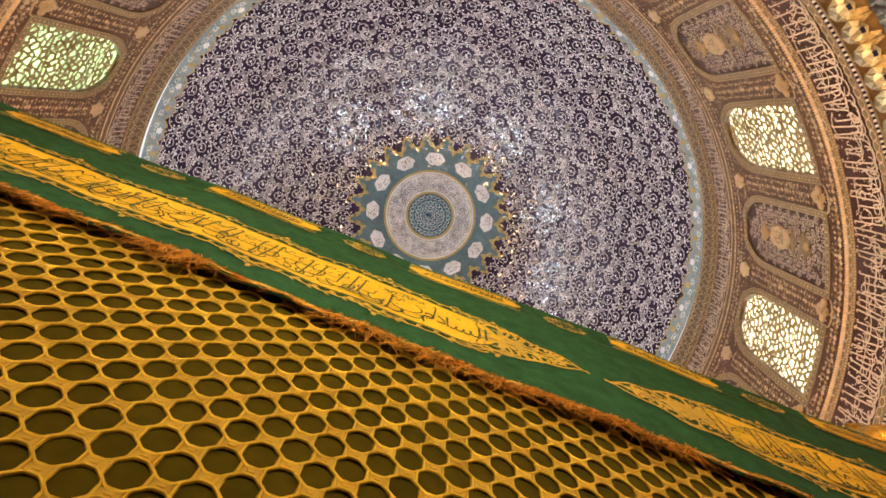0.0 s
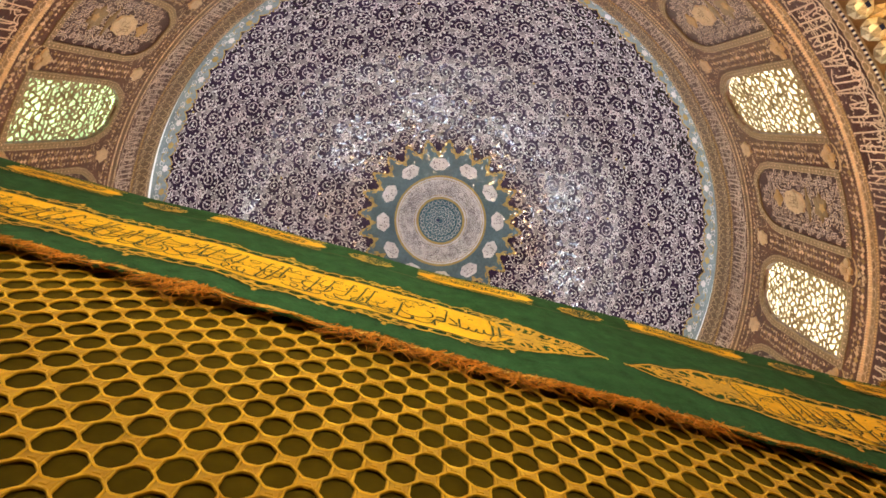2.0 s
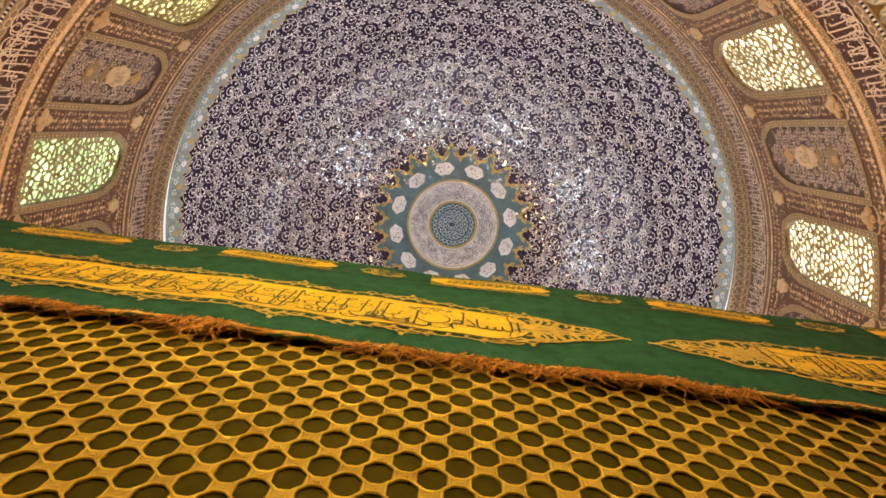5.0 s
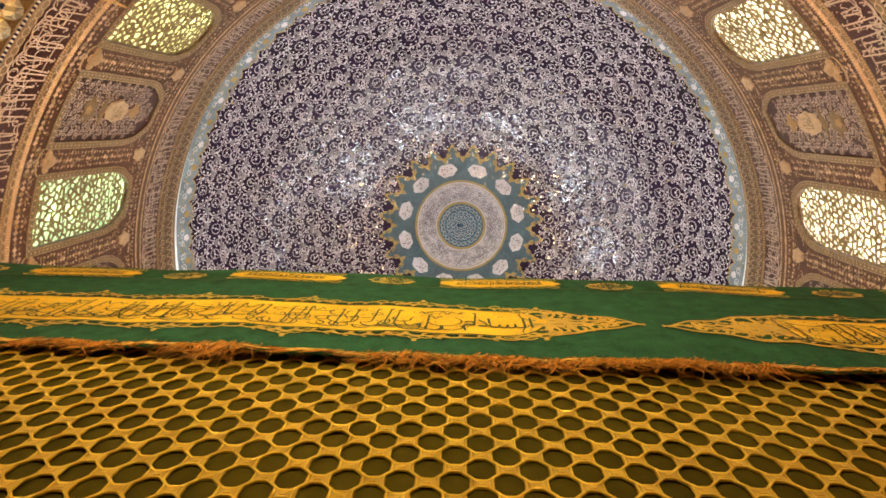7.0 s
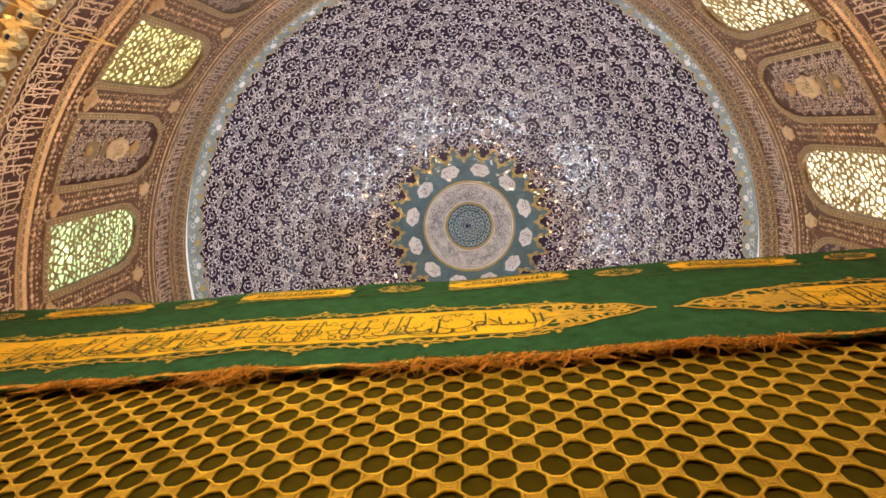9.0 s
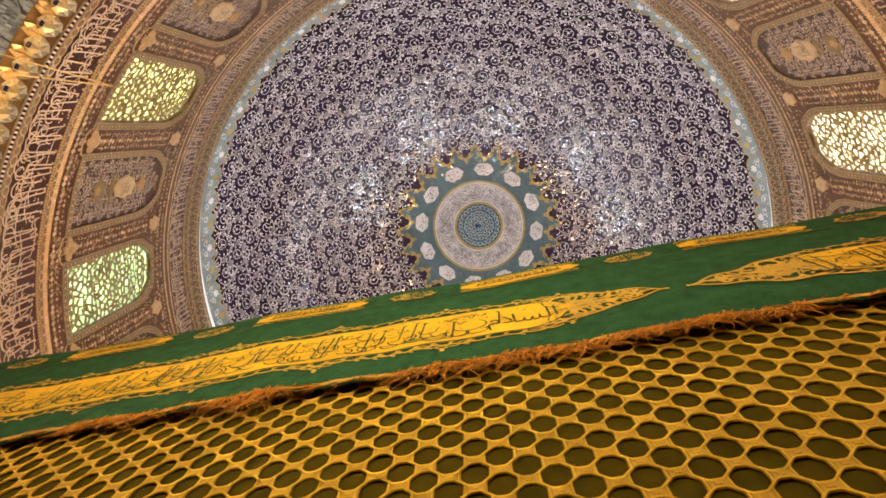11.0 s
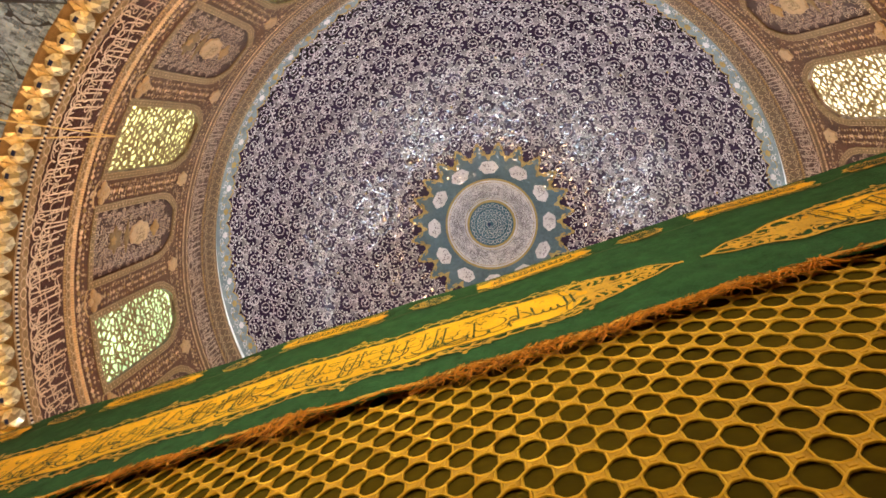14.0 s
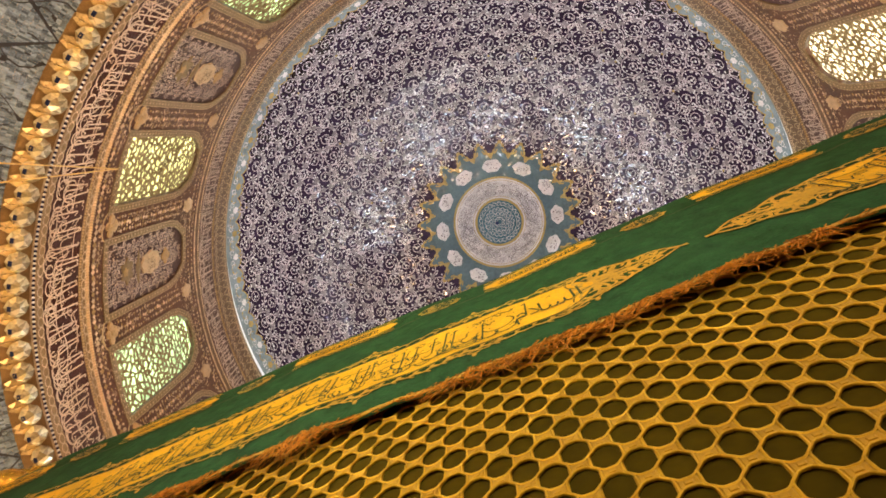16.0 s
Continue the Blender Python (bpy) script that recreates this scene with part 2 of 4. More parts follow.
def ring_band(name, z0, z1, material, label, h0=0.0, steps=288):
    g = Geo()
    g.grid([[drum(2 * math.pi * R * k / steps, z, h0) for k in range(steps)] for z in (z0, z1)], closed=True)
    return part(name, g, material, wall_drum, label, smooth=True)


ring_band("lower_border", Z_BAND0, Z_INS0, M_TAN, "tan leaf border")
ring_band("lower_inscription_ground", Z_INS0, Z_INS1, M_MAROON_DARK, "dark maroon lettering band")
ring_band("rope_border", Z_INS1, Z_ROPE, M_TAN, "tan leaf border")
ring_band("bead_border", Z_UP0, Z_UP1, M_UMBER, "umber and gold border")
ring_band("upper_inscription_ground", Z_UP1, Z_UP2, M_MAROON_DARK, "plum lettering band")
ring_band("gold_border", Z_UP2, Z_LEDGE, M_UMBER, "umber and gold border")

# window and panel outline, half width in degrees of the drum, from the sill up
OUT = [(-4.75, 9.75), (-1.6, 9.75), (1.6, 9.75), (4.75, 9.75), (4.78, 10.4), (4.75, 11.0), (4.7, 11.5), (4.35, 11.72), (3.4, 11.92), (2.3, 12.06), (1.2, 12.08),
       (-1.2, 12.08), (-2.3, 12.06), (-3.4, 11.92), (-4.35, 11.72), (-4.7, 11.5), (-4.75, 11.0), (-4.78, 10.4)]


def grown(d):
    """The outline moved outwards by d metres."""
    cx, cz = 0, 10.9
    out = []
    for a, z in OUT:
        x = deg(a)
        sx = 1 + d / deg(4.75)
        sz = 1 + d / 1.16
        out.append((x * sx, cz + (z - cz) * sz))
    return out


def bay(centre, hole, parent):
    """One 15 degree bay of the wall round an outline."""
    g = Geo()
    u0 = deg(centre)
    half = deg(7.5)
    inner = grown(0)
    outer = []
    cz = 10.9
    for x, z in inner:
        dx, dz = x, z - cz
        k = min(half / abs(dx) if dx else 1e9, ((Z_UP0 - cz) if dz > 0 else (cz - Z_ROPE)) / abs(dz) if dz else 1e9)
        outer.append((dx * k, cz + dz * k))
    n = len(inner)
    # square up the corners of the bay
    def snap(i, x, z):
        outer[i] = (x, z)
    snap(0, -half, Z_ROPE), snap(3, half, Z_ROPE), snap(7, half, Z_UP0), snap(14, -half, Z_UP0)
    for i in (8, 9, 10, 11, 12, 13):
        outer[i] = (outer[i][0], Z_UP0)
    for i in (5, 6):
        outer[i] = (half, outer[i][1])
    for i in (15, 16):
        outer[i] = (-half, outer[i][1])
    rows = [[drum(u0 + x0 + (x1 - x0) * s, z0 + (z1 - z0) * s) for (x0, z0), (x1, z1) in zip(inner, outer)] for s in (0, 0.5, 1)]
    g.grid(rows, closed=True)
    if hole:
        g.grid([[drum(u0 + x, z, -d) for x, z in inner] for d in (0.3, 0.0)], closed=True)
    part("wall_bay", g, M_MAROON, parent, smooth=False)


for k in range(24):
    bay(PHASE + 15 * k, k % 2 == 1, wall_drum)

outer_shell = Geo()
outer_shell.lathe([(6.45, 8.12), (6.45, 14.4)], 96)
part("outer_shell", outer_shell, M_WALLWARM, wall_drum, "outer masonry of the drum")

# dome: superellipse profile
DA, DB, DZ, DN = 6.3, 5.25, 14.15, 1.97
PROFILE = []
for k in range(201):
    a = math.pi / 2 * k / 200
    PROFILE.append((DA * max(0.0, math.cos(a)) ** (2 / DN), DZ + DB * math.sin(a) ** (2 / DN)))
ARC = [0.0]
for (r0, z0), (r1, z1) in zip(PROFILE, PROFILE[1:]):
    ARC.append(ARC[-1] + math.hypot(r1 - r0, z1 - z0))
DOME_LEN = ARC[-1]


def profile(s):
    s = min(max(s, 0.0), DOME_LEN - 1e-6)
    lo = int(np.searchsorted(ARC, s, side="right")) - 1
    t = (s - ARC[lo]) / (ARC[lo + 1] - ARC[lo])
    (r0, z0), (r1, z1) = PROFILE[lo], PROFILE[lo + 1]
    d = math.hypot(r1 - r0, z1 - z0)
    return r0 + (r1 - r0) * t, z0 + (z1 - z0) * t, -(z1 - z0) / d, (r1 - r0) / d


def dome_point(a, s, h=0.0):
    r, z, nr, nz = profile(s)
    return ((r + nr * h) * math.cos(a) + 0.014 * (z - DZ), (r + nr * h) * math.sin(a) + 0.002 * (z - DZ), z + nz * h)


def arc_at_radius(r):
    for k, (pr, _) in enumerate(PROFILE):
        if pr <= r:
            return ARC[k]
    return DOME_LEN


dome = thing("ceiling_dome", "dome lined with indigo and lilac arabesque tiles", "dome", kind="structure")
S_STAR = arc_at_radius(2.5)
g = Geo()
g.grid([[dome_point(2 * math.pi * k / 240, DOME_LEN * j / 60) for k in range(240)] for j in range(60)], closed=True)
part("dome_shell", g, M_INDIGO, dome, "glossy indigo tile shell", smooth=True)
g = Geo()
g.lathe([(6.0, 14.08), (6.0, 14.13), (6.03, 14.15), (6.4, 14.15)], 240)
part("ledge", g, M_OLIVE, dome, "narrow moulded ledge at the springing", smooth=False)
g = Geo()
g.lathe([(6.20, 14.155), (6.16, 14.18), (6.20, 14.20)], 180)
part("cove_light", g, M_COVE, dome, "hidden white light strip on the ledge")
g = Geo()
g.grid([[dome_point(2 * math.pi * k / 240, s, 0.006) for k in range(240)] for s in (0.0, 0.2, 0.4, 0.60)], closed=True)
part("white_skirting", g, M_WHITEPLASTER, dome, "white plaster strip above the ledge", smooth=True)


# dome ornament: scrolls on rings, florets, dots and palmettes
rng = random.Random(7)


def on_dome(a0, s0):
    """Local metres round (a0, s0) laid on the dome."""
    def place(x, y, h):
        r = max(0.3, profile(s0 + y)[0])
        return dome_point(a0 + x / r, s0 + y, h)
    return place


S_BORDER = 1.12
scrolls, petals, dots, gold_dots = Geo(), Geo(), Geo(), Geo()
s = S_BORDER + 0.26
row = 0
while s < S_STAR + 0.35:
    r = profile(s)[0]
    n = max(12, round(2 * math.pi * r / 0.62 / 12) * 12)
    gap = 2 * math.pi * r / n
    for k in range(n):
        a = 2 * math.pi * (k + 0.5 * (row % 2)) / n + radians(PHASE)
        place = on_dome(a, s)
        way = 1 if (k + row) % 2 else -1
        start = (-0.7 if way > 0 else math.pi + 0.7) + rng.uniform(-0.25, 0.25)
        rr = 0.285 * rng.uniform(0.88, 1.10)
        ox, oy = rng.uniform(-0.02, 0.02), rng.uniform(-0.02, 0.02)
        # the outer vine, and the ring that it closes on
        scrolls.ribbon(spiral(ox, oy, rr, start, 0.94, way, 0.93, 30), 0.023, place, 0.006, 0.2)
        lx, ly = ox + 0.030 * math.cos(start + 2.0), oy + 0.030 * math.sin(start + 2.0)
        scrolls.ribbon(spiral(lx, ly, rr * 0.46, start + way * 1.3, 1.0, way, 0.80, 20), 0.022, place, 0.0065, 0.3)
        x0, y0 = ox + rr * math.cos(start), oy + rr * math.sin(start)
        scrolls.ribbon([(x0 + way * 0.22 * q, y0 - 0.10 * math.sin(q * 3.1) - 0.10 * q) for q in (0, 0.25, 0.5, 0.75, 1, 1.25)], 0.026, place, 0.007, 0.4)
        scrolls.ribbon(arc(way * gap / 2, -0.20, 0.12, 0.2, 4.6, 12), 0.023, place, 0.0075, 0.3)
        scrolls.ribbon(arc(-way * gap / 2, 0.19, 0.11, 2.4, 7.4, 12), 0.022, place, 0.0078, 0.3)
        # florets in the dark channels
        dots.blob(lx, ly, rng.uniform(0.028, 0.038), place, 0.008, 10, wave=0.15, lobes=5)
        for q in range(rng.choice((2, 3))):
            b, d = start + q * 2.4 + rng.uniform(-0.4, 0.4), rng.uniform(0.066, 0.080)
            dots.blob(lx + d * math.cos(b), ly + d * math.sin(b), rng.uniform(0.018, 0.026), place, 0.0085, 6)
        for q in range(9):
            b = start + q * 2 * math.pi / 9
            d = rr * 0.745
            dots.blob(ox + d * math.cos(b), oy + d * math.sin(b), rng.uniform(0.021, 0.031), place, 0.008, 7, wave=0.12, lobes=5)
        for q in range(11):
            b = q * 2 * math.pi / 11 + rng.uniform(-0.12, 0.12)
            dots.blob(ox + 0.345 * math.cos(b), oy + rng.uniform(0.32, 0.36) * math.sin(b), rng.uniform(0.019, 0.027), place, 0.009, 7)
        for q in range(9):
            px, py = rng.uniform(-gap / 2, gap / 2), rng.choice((-1, 1)) * rng.uniform(0.0, 0.25)
            if math.hypot(px, py) > 0.30:
                dots.blob(px, py, rng.uniform(0.018, 0.030), place, 0.010, 7)
        # grey palmettes laid over the vines
        turn = math.pi / 2 + rng.uniform(-0.5, 0.5)
        petals.blob(0.12 * way, -0.245, 0.086, place, 0.0105, 16, 0.074, turn, 0.28, 3)
        petals.blob(gap / 2, 0.03, 0.056, place, 0.0105, 14, 0.074, turn, 0.25, 4)
        if rng.random() < 0.3:
            petals.blob(ox - 0.13 * way, oy + 0.08, 0.066, place, 0.0105, 14, 0.058, turn + 1.0, 0.28, 3)
        scrolls.ribbon(arc(0.12 * way, -0.245, 0.045, turn - 1.6, turn + 1.6, 7), 0.013, place, 0.0115, 0.4)
        if rng.random() < 0.09:
            gold_dots.blob(rng.choice((-0.29, 0.29)), rng.uniform(-0.2, 0.2), 0.032, place, 0.0112, 8, wave=0.2, lobes=4)
    s += 0.465
    row += 1
part("scrollwork", scrolls, M_LILAC, dome, "lilac spiral scrolls of inlaid tile", kind="stuff")
part("palmettes", petals, M_GREYLEAF, dome, "grey palmettes between the scrolls", kind="stuff")
part("florets", dots, M_PEARL, dome, "small pearl florets", kind="stuff")
part("gold_florets", gold_dots, M_OCHRE, dome, "small ochre florets", kind="stuff")

# scalloped teal border above the ledge
teal, gold, pearl = Geo(), Geo(), Geo()
N_SC = 72
edge = []
for k in range(N_SC * 12):
    q = (k % 12) / 12
    edge.append(0.94 + 0.18 * abs(math.sin(math.pi * q)) ** 0.7 - 0.08 * (1 if abs(q - 0.5) < 0.09 else 0) + (0.10 if abs(q - 0.5) < 0.05 else 0))
ang = [2 * math.pi * k / len(edge) + radians(PHASE) for k in range(len(edge))]
teal.grid([[dome_point(a, 0.58 + (e - 0.58) * q / 6, 0.010) for a, e in zip(ang, edge)] for q in range(7)], closed=True)
gold.grid([[dome_point(a, e - 0.01, 0.014) for a, e in zip(ang, edge)], [dome_point(a, e + 0.035, 0.014) for a, e in zip(ang, edge)]], closed=True)
for k in range(N_SC):
    a = 2 * math.pi * (k + 0.5) / N_SC + radians(PHASE)
    place = on_dome(a, 0.85)
    (gold if k % 2 else pearl).blob(0, 0.07, 0.075, place, 0.018, 24, 0.090, 0, 0.16, 6)
    pearl.ribbon(spiral(0.13, -0.08, 0.085, 0.5, 1.2, 1, 0.3, 12), 0.018, place, 0.017)
    pearl.ribbon(spiral(-0.13, -0.08, 0.085, 2.6, 1.2, -1, 0.3, 12), 0.018, place, 0.017)
    gold.ribbon(arc(-0.26, -0.02, 0.10, -2.6, 0.9, 8), 0.022, place, 0.015, 0.3)
    gold.ribbon(arc(0.26, -0.02, 0.10, 5.7, 2.2, 8), 0.022, place, 0.015, 0.3)
    for q in range(4):
        pearl.blob(rng.uniform(-0.25, 0.25), rng.uniform(-0.22, 0.0), 0.020, place, 0.017, 6)
part("border_ground", teal, M_TEAL_PALE, dome, "scalloped teal border")
part("border_gold", gold, M_OCHRE, dome, "ochre outline and florets", kind="stuff")
part("border_florets", pearl, M_PEARL, dome, "pearl florets", kind="stuff")

# the star at the crown
R_DISC, R_RING, R_FLOWER = 0.68, 1.32, 1.675


def crown(r, a, h):
    return dome_point(a, arc_exact(r), h)


def arc_exact(r):
    return float(np.interp(-r, [-p[0] for p in PROFILE], ARC))


star, star_gold = Geo(), Geo()
tips = []
for k in range(24 * 16):
    q = (k % 16) / 16
    d = abs(q - 0.5) * 2
    steps = ((0.20, 2.34), (0.34, 2.24), (0.48, 2.26), (0.58, 2.10), (0.74, 2.12), (0.86, 2.02), (1.01, 2.00))
    rr = next(v for lim, v in steps if d < lim)
    tips.append((2 * math.pi * k / 384 + radians(PHASE), rr))
star.grid([[crown(rr, a, 0.012) for a, _ in tips] for rr in (R_RING, 1.45, 1.6, 1.75, 1.9)] + [[crown(rr, a, 0.012) for a, rr in tips]], closed=True)
star_gold.grid([[crown(rr - 0.05, a, 0.018) for a, rr in tips], [crown(rr + 0.04, a, 0.018) for a, rr in tips]], closed=True)
for k in range(24):
    a = 2 * math.pi * (k + 0.5) / 24 + radians(PHASE)
    def place(x, y, h, a=a):
        return crown(2.0 + y, a + x / 2.0, h)
    star_gold.ribbon([(-0.26, -0.12), (-0.2, 0.02), (-0.1, 0.05), (-0.06, 0.14)], 0.05, place, 0.019, 0.3)
    star_gold.ribbon([(0.26, -0.12), (0.2, 0.02), (0.1, 0.05), (0.06, 0.14)], 0.05, place, 0.019, 0.3)
part("star_ground", star, M_TEAL, dome, "teal star round the crown", smooth=True)
part("star_outline", star_gold, M_OCHRE, dome, "stepped ochre outline of the star")
for k in range(12):
    a = 2 * math.pi * (k + 0.5) / 12 + radians(PHASE)
    g, g2 = Geo(), Geo()
    def place(x, y, h, a=a):
        return crown(R_FLOWER + y, a + x / R_FLOWER, h)
    g.blob(0, 0, 0.27, place, 0.026, 24, 0.185, 0, 0.07, 6)
    for q in range(16):
        g2.blob(rng.uniform(-0.17, 0.17), rng.uniform(-0.11, 0.11), 0.020, place, 0.030, 5)
    f = part("star_flower", g, M_PEARL, dome, "pearl six-lobed flower")
    part("flower_specks", g2, M_GREYLEAF, f)
g, g2, g3 = Geo(), Geo(), Geo()
g.grid([[crown(r, 2 * math.pi * k / 120, 0.016) for k in range(120)] for r in (R_DISC, 1.0, R_RING)], closed=True)
part("pearl_ring", g, M_PEARL, dome, "pearl ring with fine lettering", smooth=True)
for r0, w in ((R_RING, 0.06), (R_DISC, 0.07), (R_RING - 0.08, 0.015), (R_DISC + 0.09, 0.015)):
    g2.grid([[crown(r, 2 * math.pi * k / 120, 0.024) for k in range(120)] for r in (r0 - w / 2, r0 + w / 2)], closed=True)
part("ring_outline", g2, M_OCHRE, dome, "ochre ring outlines")
for k in range(1100):
    a, r = rng.uniform(0, 2 * math.pi), rng.uniform(R_DISC + 0.12, R_RING - 0.12)
    def place(x, y, h, a=a, r=r):
        return crown(r + y, a + x / r, h)
    g3.ribbon(arc(0, 0, rng.uniform(0.03, 0.07), rng.uniform(0, 6), rng.uniform(6, 9), 6), 0.008, place, 0.021)
part("ring_lettering", g3, M_GREYLEAF, dome, "fine grey scroll strokes", kind="stuff")
g, g2 = Geo(), Geo()
g.grid([[crown(max(r, 0.004), 2 * math.pi * k / 96, 0.02) for k in range(96)] for r in (0.0, 0.1, 0.25, 0.45, R_DISC)], closed=True)
part("crown_disc", g, M_TEAL_DARK, dome, "dark teal disc at the crown", smooth=True)
for r0, n, rad in ((0.12, 8, 0.036), (0.25, 14, 0.045), (0.38, 20, 0.05), (0.54, 26, 0.055)):
    for k in range(n):
        a = 2 * math.pi * k / n
        def place(x, y, h, a=a, r0=r0):
            return crown(r0 + y, a + x / r0, h)
        g2.ribbon(arc(0, -rad * 0.4, rad, 0.1, math.pi - 0.1, 6, rad * 1.5), 0.017, place, 0.026)
    g2.grid([[crown(r, 2 * math.pi * k / 72, 0.025) for k in range(72)] for r in (r0 - 0.045, r0 - 0.033)], closed=True)
part("crown_rosettes", g2, M_PEARL, dome, "pale rings of small petals", kind="stuff")
g = Geo()
g.lathe([(0.0, 19.30), (0.05, 19.30), (0.055, 19.36)], 16)
part("crown_boss", g, M_GEM, dome, "small dark boss")

# ---- drum ornament ----


def calligraphy(g, place, u0, u1, v0, v1, width, rnd, h=0.012, dense=1.0, upright=1.0):
    """Interlaced pen strokes in layers: grouped uprights, wide bowls, loops, long sweeps, small ticks."""
    H = v1 - v0
    u = u0
    while u < u1:
        # a group of two or three uprights that grow out of one bowl
        n = rnd.choice((1, 2, 2, 3))
        bot = v0 + H * rnd.choice((0.0, 0.04, 0.12, 0.26))
        for q in range(n):
            if rnd.random() > upright:
                continue
            x = u + q * H * rnd.uniform(0.12, 0.17)
            top = v1 - H * rnd.choice((0.02, 0.04, 0.08, 0.22))
            lean = rnd.uniform(-0.04, 0.10) * H
            hook = rnd.choice((-1, 1)) * 0.05 * H
            g.ribbon([(x + lean + hook, top - 0.06 * H), (x + lean + hook * 0.4, top - 0.01 * H), (x + lean, top - 0.02 * H), (x + lean * 0.6, (top + bot) / 2), (x, bot + 0.04 * H), (x - 0.06 * H, bot), (x - 0.14 * H, bot + 0.02 * H)],
                     width, place, h + rnd.uniform(0, 0.003), 0.15)
        r = H * rnd.uniform(0.16, 0.27)
        start = rnd.uniform(0.75, 1.0) * math.pi
        g.ribbon(arc(u - r * 0.6, bot + r * 0.62, r, start, start + rnd.uniform(1.1, 1.5) * math.pi, 14, r * rnd.uniform(0.62, 0.95)), width, place, h + rnd.uniform(0.003, 0.006), 0.2)
        u += H * (0.16 * n + rnd.uniform(0.08, 0.2)) / dense
    u = u0
    while u < u1:
        r = H * rnd.uniform(0.12, 0.20)
        start = rnd.uniform(0.7, 1.1) * math.pi
        g.ribbon(arc(u, v0 + r * 0.9, r, start, start + rnd.uniform(1.0, 1.6) * math.pi, 12, r * 0.8), width, place, h + rnd.uniform(0.003, 0.006), 0.2)
        u += H * rnd.uniform(0.30, 0.55) / dense
    u = u0
    while u < u1:
        v = v0 + H * rnd.uniform(0.22, 0.86)
        r = H * rnd.uniform(0.065, 0.11)
        kind = rnd.random()
        if kind < 0.4:
            g.ribbon(arc(u, v, r, 0.2, 6.1, 12, r * 0.75), width * 0.85, place, h + rnd.uniform(0.003, 0.006), 0.1)
        elif kind < 0.75:
            g.ribbon([(u + r * 3.0 * (q - 0.5), v + r * 0.9 * math.sin(q * 9.5)) for q in [i / 12 for i in range(13)]], width * 0.85, place, h + rnd.uniform(0.003, 0.006), 0.3)
        else:
            g.ribbon(arc(u, v, r * 1.5, 2.6, 6.6, 10) + [(u + r * 1.9, v + r * 1.4)], width * 0.9, place, h + rnd.uniform(0.003, 0.006), 0.3)
        u += H * rnd.uniform(0.20, 0.34) / dense
    u = u0
    while u < u1:
        v = v0 + H * rnd.choice((0.12, 0.38, 0.58, 0.76))
        L = min(H * rnd.uniform(0.5, 1.1), u1 - u)
        bend = rnd.uniform(-0.16, 0.16) * H
        g.ribbon([(u + L * q, v + bend * math.sin(q * 3.1) + 0.10 * H * (q > 0.9)) for q in (0, 0.15, 0.3, 0.45, 0.6, 0.75, 0.9, 1)], width * 0.9, place, h + 0.007, 0.35)
        for q in range(6):
            x, y = u + rnd.uniform(0, 0.7) * H, v0 + H * rnd.uniform(0.05, 0.95)
            if q % 2:
                g.ribbon(arc(x, y, H * 0.035, 0, 3.6, 4), width * 0.5, place, h + 0.008)
            else:
                g.blob(x, y, width * 0.75, place, h + 0.0085, 4)
        u += H * rnd.uniform(0.5, 0.8) / dense


FULL = 2 * math.pi * R
g = Geo()
calligraphy(g, drum, 0, FULL, Z_INS0 + 0.01, Z_INS1 - 0.01, 0.021, random.Random(3), dense=1.55)
part("lower_lettering", g, M_CREAM, wall_drum, "interlaced cream pen strokes", kind="stuff")
g = Geo()
calligraphy(g, drum, 0, FULL, Z_UP1 + 0.02, Z_UP2 - 0.02, 0.019, random.Random(4), dense=1.7)
part("upper_lettering", g, M_CREAM_DIM, wall_drum, "interlaced dull cream pen strokes", kind="stuff")


def beads(name, z, n, r, material, label, start=0, step=1, slant=0.0):
    g = Geo()
    for k in range(start, n, step):
        u = FULL * k / n
        c = [drum(u + r * 0.85, z + slant, 0.004), drum(u, z + r + slant, 0.004), drum(u - r * 0.85, z - slant, 0.004), drum(u, z - r - slant, 0.004)]
        ids = [g.vert(p) for p in c] + [g.vert(drum(u, z, r * 1.2))]
        g.f += [[ids[0], ids[1], ids[4]], [ids[1], ids[2], ids[4]], [ids[2], ids[3], ids[4]], [ids[3], ids[0], ids[4]]]
    return part(name, g, material, wall_drum, label, kind="stuff")


beads("ivory_beads", 8.262, 1280, 0.026, M_BEAD_W, "ivory half of a beaded moulding", 0, 2)
beads("dark_beads", 8.262, 1280, 0.026, M_GEM, "dark half of a beaded moulding", 1, 2)
beads("rope_beads", 9.285, 1000, 0.038, M_BEAD_C, "cream rope moulding", slant=0.012)
beads("inner_rope_beads", 9.135, 900, 0.022, M_ROPE, "thin gilt rope moulding")
beads("upper_beads", 12.56, 900, 0.026, M_BLOSSOM, "small cream bead row")
beads("upper_beads_high", 12.73, 900, 0.022, M_BLOSSOM, "small cream bead row")
beads("ledge_beads", 13.40, 760, 0.030, M_GOLDBLOSSOM, "row of gilt beads")
g = Geo()
for k in range(760):
    u = FULL * k / 760
    for z0, z1 in ((12.545, 12.60), (12.69, 12.75), (13.35, 13.41), (13.99, 14.06)):
        g.ribbon([(u - 0.008, z0), (u + 0.008, z1)], 0.020, drum, 0.006)
part("comb_moulding", g, M_BLOSSOM, wall_drum, "fine comb-like cream edging", kind="stuff")
g, g2 = Geo(), Geo()
for k in range(300):
    u = FULL * k / 300
    for z, hh in ((8.375, 0.048), (9.21, 0.042)):
        g.ribbon(arc(u, z, 0.060, 0.2, 6.3, 10, hh), 0.012, drum, 0.010)
        g.blob(u + FULL / 600, z, 0.012, drum, 0.011, 5)
